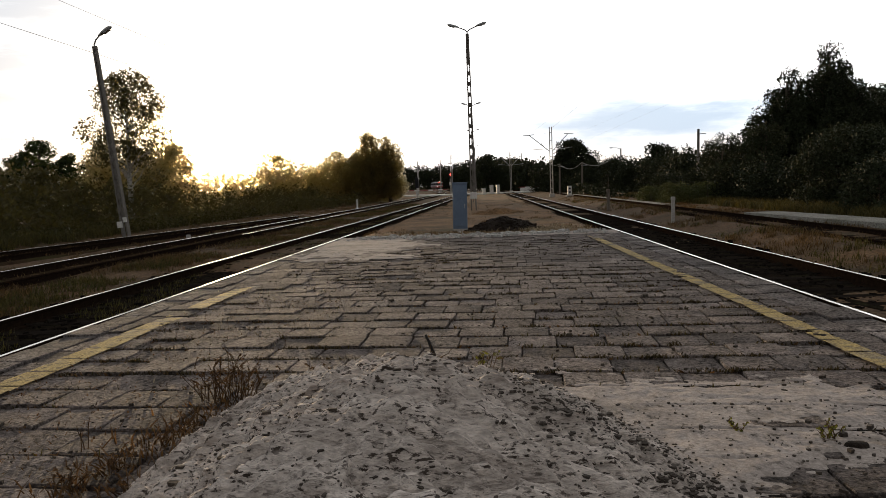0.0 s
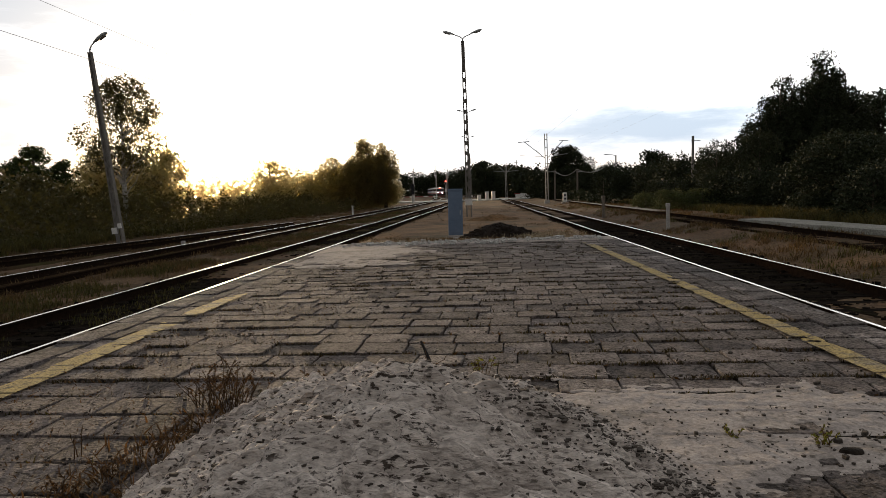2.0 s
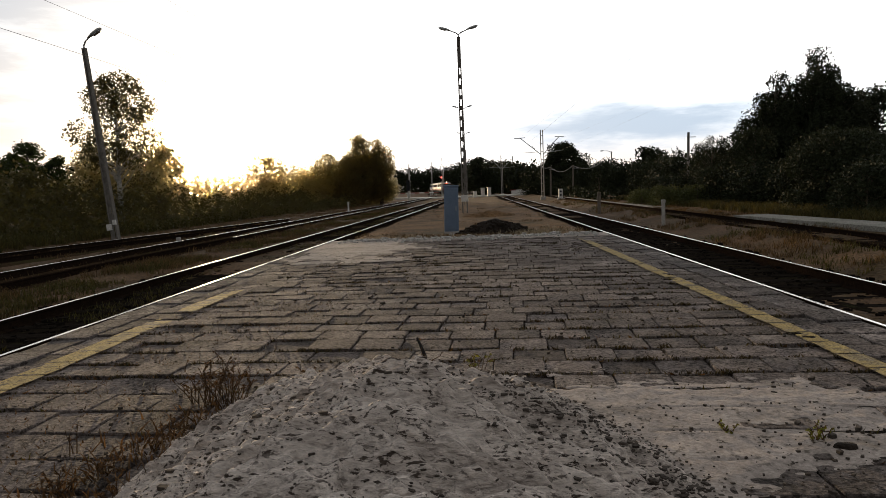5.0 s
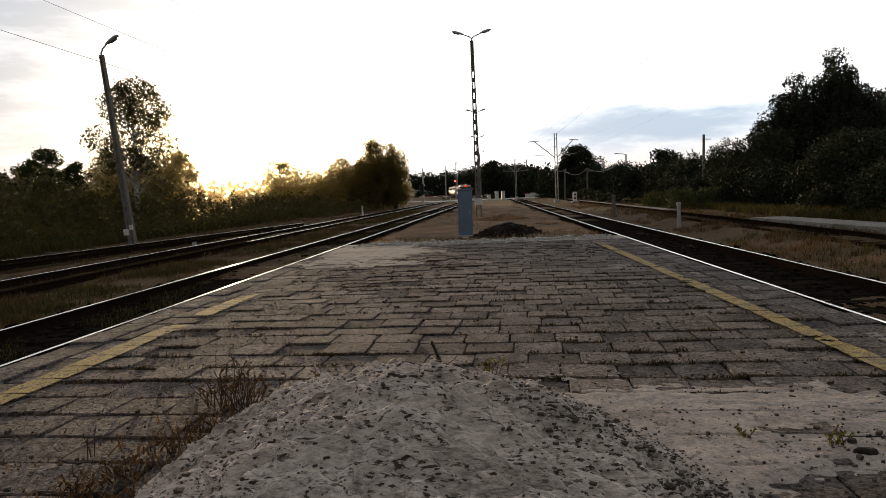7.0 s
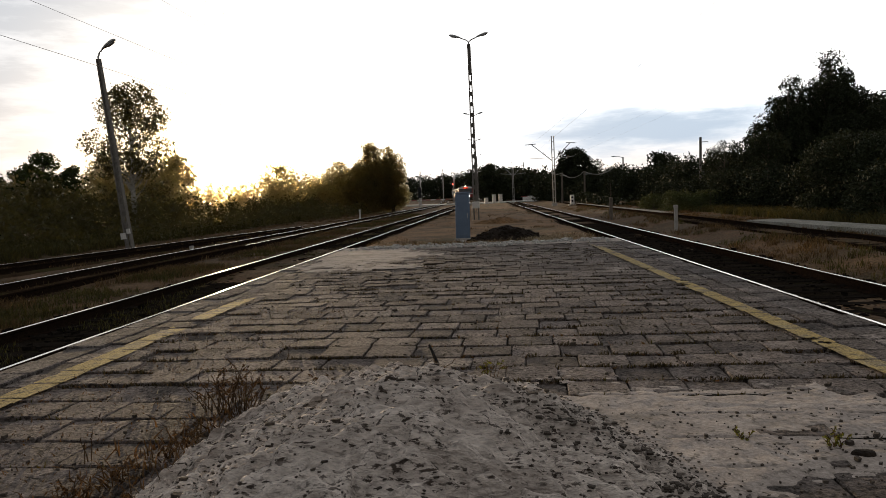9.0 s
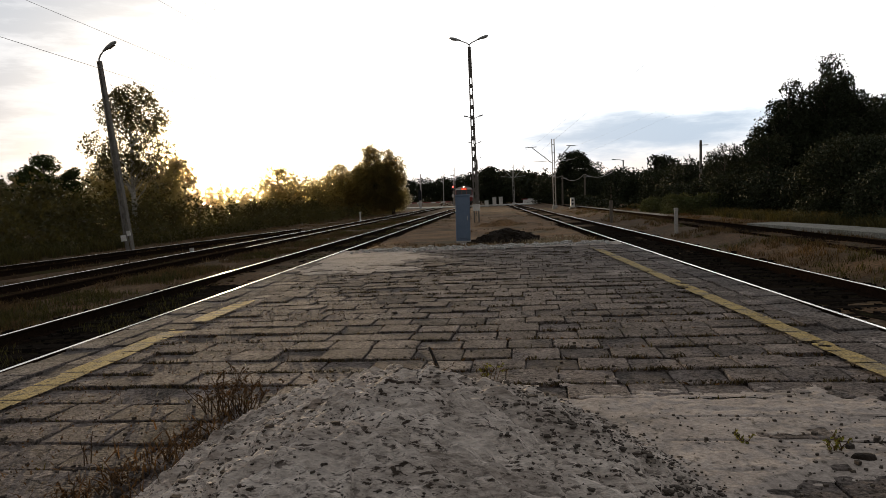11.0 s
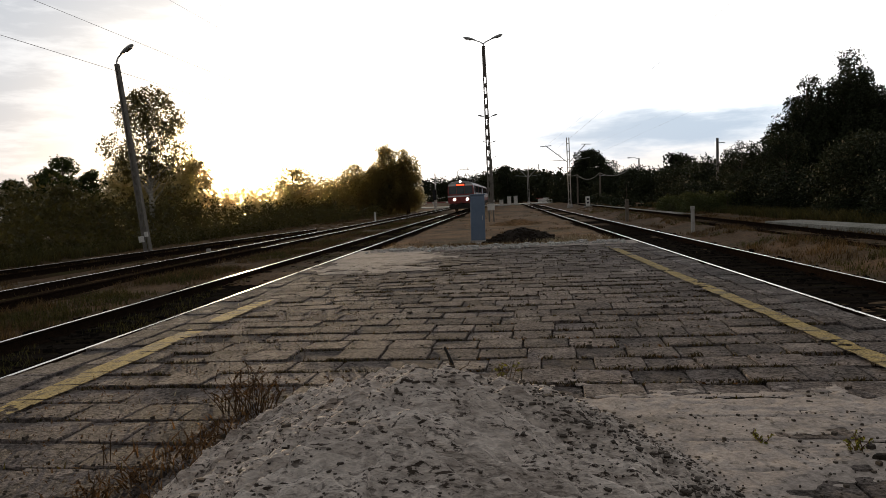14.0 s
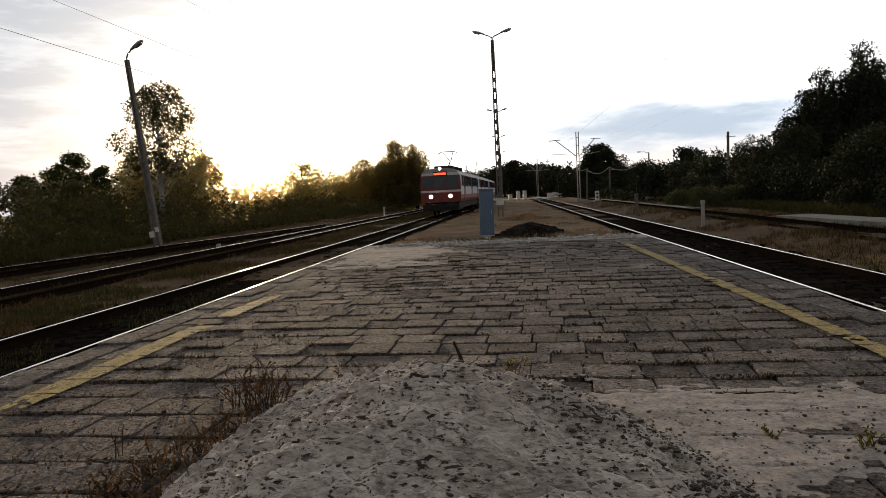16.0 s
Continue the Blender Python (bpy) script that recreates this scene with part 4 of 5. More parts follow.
def make_pantograph(root):
    """Single-arm current collector behind the cab, with its roof boxes."""
    for y0, w, h in ((2.2, 0.7, 0.2), (3.6, 0.5, 0.26), (8.6, 0.8, 0.24)):
        bm = B()
        box(bm, -w, y0, 3.34, w, y0 + 0.9, 3.42 + h, 0.04)
        part("roof_box", bm, M_BOGIE, root, "dark roof equipment")
    bm = B()
    for x in (-0.6, 0.6):
        tube(bm, [(x, 5.6, 3.62), (x, 7.6, 3.62)], [0.04, 0.04], 6)
        for y in (5.7, 7.5):
            tube(bm, [(x, y, 3.3), (x, y, 3.62)], [0.06, 0.05], 8)
    for y in (5.7, 7.5):
        tube(bm, [(-0.6, y, 3.62), (0.6, y, 3.62)], [0.04, 0.04], 6)
    arm = part("pantograph", bm, M_DARK, root, "dark folding current collector")
    bm = B()
    tube(bm, [(0, 5.7, 3.66), (0, 7.5, 4.2)], [0.05, 0.04], 7)
    part("lower_arm", bm, M_DARK, arm)
    bm = B()
    for s in (-1, 1):
        tube(bm, [(s * 0.06, 7.5, 4.2), (s * 0.4, 5.9, 4.82)], [0.03, 0.025], 6)
    part("upper_arm", bm, M_DARK, arm)
    bm = B()
    for y in (5.75, 6.05):
        tube(bm, [(-0.8, y, 4.7), (-0.5, y, 4.86), (0.5, y, 4.86), (0.8, y, 4.7)], [0.025] * 4, 6)
    part("collector_bow", bm, M_DARK, arm)


def make_cab(root):
    """Front end: slightly raked, three windows, two headlights, a lamp and a lit display above."""
    half = car_section()

    def depth(x, z):
        return -0.42 + 0.14 * (x / 1.44) ** 2 + 0.10 * max(0, z - 1.9)

    def panel(name, z0, z1, mat, lift=0.0, label=""):
        bm = B()
        cols = 12
        zs = [z for _, z in half if z0 < z < z1] + [z0, z1]
        zs = sorted(set(zs))
        rows = []
        for z in zs:
            for (xa, za), (xb, zb) in zip(half, half[1:]):
                if za <= z <= zb:
                    w = xa + (xb - xa) * (z - za) / max(1e-6, zb - za)
                    break
            rows.append([bm.verts.new((w * (2 * k / cols - 1), depth(w * (2 * k / cols - 1), z) - lift, z)) for k in range(cols + 1)])
            # return to the body
            rows[-1] = [bm.verts.new((-w, 0.01, z))] + rows[-1] + [bm.verts.new((w, 0.01, z))]
        for a, b in zip(rows, rows[1:]):
            for k in range(len(a) - 1):
                bm.faces.new((a[k], a[k + 1], b[k + 1], b[k]))
        return part(name, bm, mat, root, label)

    panel("front_lower", 0.95, 1.66, M_RED)
    panel("front_stripe", 1.66, 1.8, M_CREAM, 0, "pale band across the front")
    panel("front_upper", 1.8, 2.86, M_RED)
    panel("front_brow", 2.86, 3.04, M_CREAM)
    panel("front_crown", 3.04, 3.4, M_ROOF)
    for x0, x1 in ((-1.3, -0.46), (-0.42, 0.42), (0.46, 1.3)):
        bm = B()
        vs = []
        for dy in (-0.03, 0.02):
            vs.append([bm.verts.new((x, depth(x, z) + dy, z)) for x, z in ((x0, 1.96), (x1, 1.96), (x1, 2.82), (x0, 2.82))])
        bm.faces.new(vs[0])
        bm.faces.new(vs[1])
        for k in range(4):
            bm.faces.new((vs[0][k], vs[0][(k + 1) % 4], vs[1][(k + 1) % 4], vs[1][k]))
        part("windscreen", bm, M_GLASS, root, "dark windscreen pane")
    bm = B()
    box(bm, -0.5, depth(0, 2.9) - 0.08, 2.83, 0.5, depth(0, 2.9) + 0.3, 3.12, 0.03)
    disp = part("display_box", bm, M_BOGIE, root)
    bm = B()
    box(bm, -0.43, depth(0, 2.9) - 0.105, 2.89, 0.43, depth(0, 2.9) - 0.08, 3.04, 0.008)
    part("lit_display", bm, G_SIGN, disp, "orange lit destination display")
    for x, z, mat, rad, nm in ((-0.70, 1.38, G_HEAD, 0.13, "headlight"), (0.70, 1.38, G_HEAD, 0.13, "headlight"), (0.0, 3.33, G_TOP, 0.1, "top_lamp")):
        bm = B()
        yy = depth(x, z)
        tube(bm, [(x, yy + 0.05, z), (x, yy - 0.07, z)], [rad * 1.25, rad * 1.25], 18)
        rim = part(nm, bm, M_BOGIE, root)
        bm = B()
        tube(bm, [(x, yy - 0.065, z), (x, yy - 0.09, z)], [rad, rad * 0.8], 18)
        part("glowing_lens", bm, mat, rim, "bright lit lamp glass")
    for x in (-0.85, 0.1):
        bm = B()
        tube(bm, [(x, depth(x, 1.9) - 0.05, 1.9), (x + 0.3, depth(x, 2.5) - 0.06, 2.45)], [0.015, 0.01], 5)
        part("wiper", bm, M_DARK, root)
    for x in (-0.8, 0.8):
        bm = B()
        tube(bm, [(x, -0.3, 0.78), (x, -0.72, 0.78)], [0.09, 0.08], 10)
        tube(bm, [(x, -0.72, 0.78), (x, -0.78, 0.78)], [0.21, 0.2], 16)
        part("buffer", bm, M_BOGIE, root)
    bm = B()
    box(bm, -1.3, -0.5, 0.35, 1.3, -0.2, 0.85, 0.05)
    part("snow_plough", bm, M_BOGIE, root)
    bm = B()
    tube(bm, [(0, -0.3, 0.95), (0, -0.85, 0.95)], [0.12, 0.1], 10)
    part("coupler", bm, M_BOGIE, root)


# front of the train along the line: seconds, distance ahead
FRONT = [(0.0, 290.0), (1.0, 274.0), (2.0, 257.6), (3.5, 232.0), (5.0, 208.2), (6.0, 193.0), (7.0, 178.0), (8.0, 163.0), (9.0, 148.0),
         (10.0, 133.4), (11.5, 112.0), (12.5, 98.0), (13.0, 91.0), (14.0, 77.4), (15.0, 63.8), (16.0, 50.0)]
front_car = make_car("leading carriage with lit headlights, red front and pale stripes", True)
middle_car = make_car("red, pale and blue-grey carriage of an electric train", False)
rear_car = make_car("red, pale and blue-grey carriage of an electric train", False)


def car_pose(y):
    """A carriage whose front stands y metres ahead on the left main track."""
    a = Vector((float(main_left(y)), y, 0))
    b = Vector((float(main_left(y + CAR_L)), y + CAR_L, 0))
    d = b - a
    return pose(a.x, a.y, RAIL_Z, 0, 0, math.degrees(math.atan2(-d.x, d.y)))


def motions():
    for car, k in ((front_car, 0), (middle_car, 1), (rear_car, 2)):
        walk(car, [(t, car_pose(y + k * CAR_L)) for t, y in FRONT])




# ---- painted lines, heaps, posts, overhead line ----
def yellow_line(name, xa, xb, slope, seed, fade, left_over):
    """Worn paint on the slabs: patches left between bare spots."""
    wear, rip, frayed = Waves(seed, 24, 0.4, 5), Waves(seed + 1, 20, 1, 9), Waves(seed + 2, 40, 4, 18)
    v, f = [], []
    ny, nx = 900, 13
    ys = np.linspace(-6, 16.8, ny)
    for j, y in enumerate(ys):
        for k in range(nx):
            u = k / (nx - 1)
            x = xa + (xb - xa) * u + slope * y + 0.012 * float(rip(u * 0.2, y))
            v.append((x, y, 0.014))
    W = wear(np.array([p[0] for p in v]) * 1.6, np.array([p[1] for p in v]))
    W = (W + 0.6 * frayed(np.array([p[0] for p in v]), np.array([p[1] for p in v]))).reshape(ny, nx)
    for j in range(ny - 1):
        for k in range(nx - 1):
            edge = 0.22 if k in (0, nx - 2) else 0.0
            x, y = v[j * nx + k][:2]
            joint = ((y - math.tan(radians(ROW_TURN)) * x - ROW_START) / PITCH_Y + 0.5) % 1.0
            if min(joint, 1 - joint) < 0.03:
                continue
            if W[j, k] + edge + max(0.0, (y - fade) * 0.35) - (0.3 if y < 5.0 else 0.0) < left_over:
                i = j * nx + k
                f.append((i, i + 1, i + nx + 1, i + nx))
    return tagged(raw(name, v, f, M_YELLOW, platform), "worn yellow safety line", kind="stuff")


yellow_line("safety_line", -3.45, -3.22, 0.0, 51, 7.2, 0.36)
yellow_line("safety_line", 2.53, 2.70, -0.032, 53, 14.0, 0.52)


def heap(name, cx, cy, rx, ry, h, label, mat, seed, category):
    rough, lumps = Waves(seed, 24, 0.5, 3), Waves(seed + 1, 40, 2.5, 9)
    base = float(ground_z(cx, cy))

    def f(x, y):
        r = np.sqrt(((x - cx) / rx) ** 2 + ((y - cy) / ry) ** 2)
        b = h * np.clip(1 - r ** 1.7, 0, None)
        return base - 0.04 + b * (1 + 0.35 * rough(x, y)) + np.clip(b / 0.05, 0, 1) * (0.075 * lumps(x, y) + 0.02)

    return tagged(sheet(name, f, cx - rx * 1.05, cx + rx * 1.05, cy - ry * 1.05, cy + ry * 1.05, 110, 80, mat, base - 0.039, True), label, category)


heap("soil_mound", 0.22, 19.6, 1.05, 0.9, 0.36, "small heap of black soil beside the cabinet", M_SOIL, 61, "soil heap")
heap("soil_mound", 0.1, 31.0, 1.3, 1.1, 0.22, "low heap of brown earth past the platform's end", M_DIRT, 63, "soil heap")


def scatter(name, pts, size, seed, mat, label, category, flat=0.6):
    """Small broken lumps, six faces each."""
    r = np.random.RandomState(seed)
    base = np.array([(-1, -1, -1), (1, -1, -1), (1, 1, -1), (-1, 1, -1), (-1, -1, 1), (1, -1, 1), (1, 1, 1), (-1, 1, 1)], float)
    faces = np.array([(0, 3, 2, 1), (4, 5, 6, 7), (0, 1, 5, 4), (1, 2, 6, 5), (2, 3, 7, 6), (3, 0, 4, 7)])
    n = len(pts)
    s = size * np.exp(r.normal(0, 0.45, (n, 1, 1)))
    a = r.uniform(0, 6.283, n)
    v = base[None] * (0.6 + 0.4 * r.uniform(0, 1, (n, 8, 3))) * np.array([1, r.uniform(0.5, 0.9), flat]) * s
    v = np.stack([v[..., 0] * np.cos(a)[:, None] - v[..., 1] * np.sin(a)[:, None], v[..., 0] * np.sin(a)[:, None] + v[..., 1] * np.cos(a)[:, None], v[..., 2]], 2) + np.asarray(pts)[:, None]
    f = (np.arange(n)[:, None, None] * 8 + faces[None]).reshape(-1, 4)
    return tagged(raw(name, v.reshape(-1, 3), f, mat), label, category, kind="stuff")


def scatter_on_heap():
    r = np.random.RandomState(71)
    x, y = r.uniform(-1.7, 1.0, 5200), r.uniform(1.8, 4.8, 5200)
    z = mound_z(x, y)
    ok = (z > 0.0) & (mound_noise(x * 1.6, y * 2.2) > -0.35)
    p = np.stack([x, y, z], 1)[ok]
    scatter("soil_clod", p[:420], 0.011, 70, M_CLOD, "dark flat clods of soil on the sand heap", "soil", 0.25)
    scatter("soil_crumb", p[300:2900], 0.0065, 72, M_CLOD, "dark crumbs of soil on the sand heap", "soil", 0.3)
    scatter("sand_clump", p[1000:1300], 0.010, 73, M_SAND, "caked clumps of grey sand", "sand")
    n = 2400
    x, y = r.uniform(-3.2, 2.6, n), 2.4 + 11 * r.uniform(0, 1, n) ** 1.3
    row = np.round((y - ROW_START) / PITCH_Y - 0.5) + 0.5
    yj = row * PITCH_Y + ROW_START + math.tan(radians(ROW_TURN)) * x + r.normal(0, 0.03, n)
    y = np.where(r.uniform(0, 1, n) < 0.6, yj, y)
    p = np.stack([x, y, np.full(n, 0.003)], 1)
    scatter("grit", p, 0.0075, 74, M_CLOD, "grit and crumbs lying on the slabs", "grit")
    x, y = r.uniform(0.6, 1.8, 220), r.uniform(2.4, 3.9, 220)
    scatter("soil_crumb", np.stack([x, y, np.full(220, 0.014)], 1), 0.005, 75, M_CLOD, "dark crumbs of soil beside the heap", "soil")
    n = 5200
    x = np.concatenate([main_left(0) + r.uniform(-1.5, 1.5, n // 2), main_right(0) + r.uniform(-1.4, 1.5, n // 2)])
    y = 3 + 26 * r.uniform(0, 1, n) ** 1.4
    x = x + np.where(x > 0, -0.0192 * y, 0.0025 * y)
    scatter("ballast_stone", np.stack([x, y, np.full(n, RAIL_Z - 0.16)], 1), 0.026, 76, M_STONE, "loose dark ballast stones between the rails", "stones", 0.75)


scatter_on_heap()


def blades(name, pts, h, w, seed, mat, label, category="grass", lean=1.0):
    r = np.random.RandomState(seed)
    n = len(pts)
    pts = np.asarray(pts)
    hh = (h * r.uniform(0.45, 1.3, n))[:, None]
    a = r.uniform(0, 6.283, n)
    side = np.stack([np.cos(a), np.sin(a), 0 * a], 1) * w * r.uniform(0.6, 1.3, (n, 1))
    b = r.uniform(0, 6.283, n)
    tip = np.stack([np.cos(b), np.sin(b), 0 * b], 1) * hh * lean * r.uniform(0.1, 1, (n, 1))
    up = np.array([0, 0, 1.0])
    mid = pts + tip * 0.35 + up * hh * 0.6
    v = np.stack([pts - side, pts + side, mid + side * 0.7, mid - side * 0.7, pts + tip + up * hh], 1).reshape(-1, 3)
    k = np.arange(n) * 5
    f = np.stack([k, k + 1, k + 2, k + 3], 1).tolist() + np.stack([k + 3, k + 2, k + 4], 1).tolist()
    return tagged(raw(name, v, f, mat), label, category, kind="stuff")


def field(x0, x1, y0, y1, n, seed, thr=-0.2, near=1.6, track=None):
    """Tufted places on the ground, thicker towards the viewer."""
    r = np.random.RandomState(seed)
    wv = Waves(seed, 18, 0.12, 1.2)
    x = r.uniform(x0, x1, n)
    y = y0 + (y1 - y0) * r.uniform(0, 1, n) ** near
    # many blades to a tuft
    x, y = np.repeat(x[::2], 14), np.repeat(y[::2], 14)
    x, y = x + r.normal(0, 0.075, len(x)), y + r.normal(0, 0.075, len(y))
    ok = wv(x, y) > thr
    x, y = x[ok], y[ok]
    if track is not None:
        x = x + track(y)
    return np.stack([x, y, ground_z(x, y) - 0.01], 1)


blades("grass", field(-9.0, -7.5, 4, 70, 5200, 81, -0.1), 0.13, 0.007, 82, M_GREEN, "patchy green grass between the left tracks")
blades("dry_grass", field(-9.4, -7.2, 4, 70, 5200, 83, 0.0), 0.16, 0.006, 84, M_GRASS, "dry yellow grass between the left tracks")
blades("dry_grass", field(-16.6, -12.0, 8, 80, 5000, 85, -0.1), 0.12, 0.009, 86, M_GRASS, "dry grass around the siding")
blades("grass", field(-20.5, -17.0, 9, 80, 6000, 87, -0.5), 0.42, 0.014, 88, M_GREEN, "tall green weeds beside the branch track")
blades("dry_grass", field(6.1, 8.2, 7, 70, 2600, 89, 0.0), 0.15, 0.008, 90, M_GRASS, "dry yellow grass tufts between the right tracks")
blades("grass", field(6.1, 8.2, 7, 60, 1400, 91, 0.15), 0.14, 0.008, 92, M_GREEN, "green grass tufts between the right tracks")
blades("dry_grass", field(10.2, 12.4, 12, 90, 3000, 93, 0.0), 0.13, 0.01, 94, M_GRASS, "dry grass beside the pale path")
blades("grass", field(12.5, 17.0, 16, 70, 6000, 95, -0.6), 0.42, 0.014, 96, M_GREEN, "green weeds in front of the dark bushes")
blades("dry_grass", field(-4.2, 3.0, 17.8, 80, 2200, 97, 0.25, 1.8), 0.1, 0.006, 98, M_GRASS, "sparse dry grass on the trodden earth")


def bed_grass():
    r = np.random.RandomState(101)
    n = 9000
    wv = Waves(102, 18, 0.2, 1.5)
    y = 4 + 50 * r.uniform(0, 1, n) ** 1.6
    u = r.uniform(-0.6, 0.6, n)
    ok = wv(u, y) > -0.05
    y, u = y[ok], u[ok]
    blades("grass", np.stack([main_left(y) + u, y, np.full(len(y), RAIL_Z - 0.17)], 1), 0.09, 0.006, 103, M_GREEN, "short green grass between the rails")
    y = 6 + 60 * r.uniform(0, 1, n) ** 1.6
    u = r.uniform(-1.4, 1.4, n)
    blades("dry_grass", np.stack([side_right(y) + u, y, np.full(len(y), RAIL_Z - 0.2)], 1)[::2], 0.13, 0.008, 104, M_GRASS, "dry grass growing through the side track")
    y = 6 + 60 * r.uniform(0, 1, n) ** 1.4
    u = r.uniform(-1.7, 1.7, n)
    blades("dry_grass", np.stack([side_left(y) + u, y, np.full(len(y), RAIL_Z - 0.2)], 1)[::2], 0.11, 0.008, 105, M_GRASS, "dry grass growing through the siding")
    # moss and grass in the paving joints
    k = 15000
    x, y = r.uniform(-3.3, 2.6, k), 3.2 + 13.5 * r.uniform(0, 1, k) ** 1.3
    row = np.round((y - ROW_START) / PITCH_Y - 0.5) + 0.5
    yj = row * PITCH_Y + ROW_START + math.tan(radians(ROW_TURN)) * x
    ok = Waves(106, 18, 0.15, 0.9)(x, y) > -0.35
    p = np.stack([x, yj + r.normal(0, 0.012, k), np.full(k, -0.02)], 1)[ok]
    blades("joint_grass", p[::6], 0.036, 0.005, 107, M_GREEN, "short grass in the joints of the paving", lean=1.3)
    # matted tufts where the joints are wide
    k = 900
    x, y = r.uniform(-3.2, 2.6, k), 4.7 + 11 * r.uniform(0, 1, k) ** 1.3
    row = np.round((y - ROW_START) / PITCH_Y - 0.5) + 0.5
    yj = row * PITCH_Y + ROW_START + math.tan(radians(ROW_TURN)) * x
    ok = Waves(108, 18, 0.2, 1.4)(x, y) > 0.0
    x, yj = x[ok], yj[ok]
    m = len(x)
    x, yj = np.repeat(x, 14) + r.normal(0, 0.035, m * 14), np.repeat(yj, 14) + r.normal(0, 0.016, m * 14)
    blades("joint_grass", np.stack([x, yj, np.full(m * 14, -0.015)], 1), 0.03, 0.006, 109, M_SOD, "withered tufts in the joints of the paving", lean=1.2)
    blades("joint_litter", p[1::7], 0.022, 0.011, 109, M_WEED, "dead grass and dirt in the joints of the paving", lean=2.2)
    q = np.stack([r.uniform(-3.3, -1.7, 1500), 2.4 + 5.5 * r.uniform(0, 1, 1500), np.full(1500, 0.006)], 1)
    blades("dead_grass", q, 0.018, 0.004, 110, M_WEED, "dead grass and crumbs strewn over the slabs", lean=3.0)
    p = np.stack([r.normal(-2.4, 0.55, 420), r.normal(7.6, 1.1, 420), np.full(420, 0.0)], 1)
    blades("dry_grass", p, 0.028, 0.004, 108, M_STRAW, "flattened dry grass lying on the slabs", lean=1.6)


bed_grass()


def weed(x, y, h, spread, n, seed, label, leafy=True, z=None, mat=None):
    r = random.Random(seed)
    z = max(0.0, float(mound_z(x, y))) if z is None else z
    root = thing("dry_weed", pose(x, y, z - 0.01), label, "weed", "weeds by the sand heap")
    pts = []
    for i in range(n):
        bm = B()
        a = r.uniform(0, 6.283)
        l = h * r.uniform(0.55, 1.1)
        tilt = r.uniform(0.05, 1.0) * spread
        b0 = Vector((r.uniform(-1, 1) * h * 0.32, r.uniform(-1, 1) * h * 0.2, 0))
        p = [b0]
        for k in range(1, 4):
            p.append(b0 + Vector((math.cos(a) * tilt * l * k / 3, math.sin(a) * tilt * l * k / 3, l * (k / 3) * (1 - 0.12 * k * tilt))) + Vector((r.uniform(-1, 1), r.uniform(-1, 1), 0)) * 0.03 * h)
        tube(bm, p, [0.0034, 0.0027, 0.002, 0.0011], 4)
        for k in range(2):
            q = p[2].lerp(p[3], r.random()) if k else p[1].lerp(p[2], r.random())
            e = q + Vector((r.uniform(-1, 1), r.uniform(-1, 1), r.uniform(0.1, 0.9))) * 0.28 * h
            tube(bm, [q, q.lerp(e, 0.5) + Vector((0, 0, 0.01)), e], [0.0024, 0.002, 0.001], 4)
            pts += [q.lerp(e, r.random())[:] for _ in range(5)]
        part("stem", bm, M_WEED, root)
    if leafy:
        v, f = leaves(np.array(pts), 0.011, seed, 0.3, 0.4)
        raw("foliage", v, f, mat or M_WEED, root)
    return root


heap("litter_ridge", -1.78, 3.05, 0.27, 1.0, 0.10, "low ridge of brown soil and plant litter beside the heap", M_LITTER, 173, "soil")
weed(-1.66, 4.06, 0.30, 0.6, 34, 1, "dry brown weed with thin upright stems beside the sand heap")
weed(-1.78, 4.1, 0.2, 0.8, 9, 2, "dry brown weed with thin upright stems beside the sand heap")
weed(-1.53, 4.16, 0.2, 0.8, 8, 3, "small dry brown weed beside the sand heap")
weed(-1.22, 4.5, 0.14, 0.7, 8, 4, "small dry weed behind the sand heap")
weed(-1.72, 3.62, 0.10, 1.5, 8, 5, "sprawling dead weed along the foot of the heap")
weed(-1.70, 3.35, 0.11, 1.5, 8, 6, "sprawling dead weed along the foot of the heap")
weed(-1.78, 3.05, 0.10, 1.6, 9, 7, "sprawling dead weed along the foot of the heap")
weed(-1.88, 2.8, 0.12, 1.5, 10, 8, "sprawling dead weed along the foot of the heap")
weed(-1.60, 2.75, 0.09, 1.6, 7, 9, "sprawling dead weed along the foot of the heap")
weed(-2.08, 3.28, 0.16, 0.3, 3, 10, "single thin dry stalk on the slabs", False)
weed(-0.10, 4.72, 0.15, 0.6, 8, 11, "small weed with yellow-green leaves behind the heap", True, None, M_FRESH)
weed(-0.36, 3.5, 0.11, 1.5, 9, 12, "dead twigs lying on the sand heap", False)
weed(1.52, 3.32, 0.1, 0.9, 9, 13, "small green weed in a joint of the paving", True, 0.0, M_FRESH)
weed(1.15, 3.45, 0.06, 1.2, 7, 14, "small green weed in a joint of the paving", True, 0.0, M_FRESH)


def litter():
    """Dark dead plant matter along the heap's foot."""
    r = np.random.RandomState(131)
    n = 420
    t = r.uniform(0, 1, n)
    x = -1.62 - 0.30 * t + r.normal(0, 0.11, n)
    y = 4.0 - 1.7 * t + r.normal(0, 0.09, n)
    z = np.clip(mound_z(x, y), 0, None)
    blades("dead_grass", np.stack([x, y, z], 1), 0.065, 0.005, 132, M_WEED, "matted dead grass along the foot of the heap", "grass", 2.0)


litter()


def stick():
    root = thing("stick", pose(-0.49, 4.86, 0), "dark charred stick stuck upright in the sand", "stick")
    bm = B()
    tube(bm, [(0.04, 0, -0.03), (0.02, 0, 0.08), (-0.03, 0, 0.21)], [0.014, 0.013, 0.008], 7)
    tube(bm, [(0.01, 0, 0.05), (-0.03, 0, 0.085)], [0.006, 0.004], 5)
    part("twig", bm, M_DARK, root)


stick()


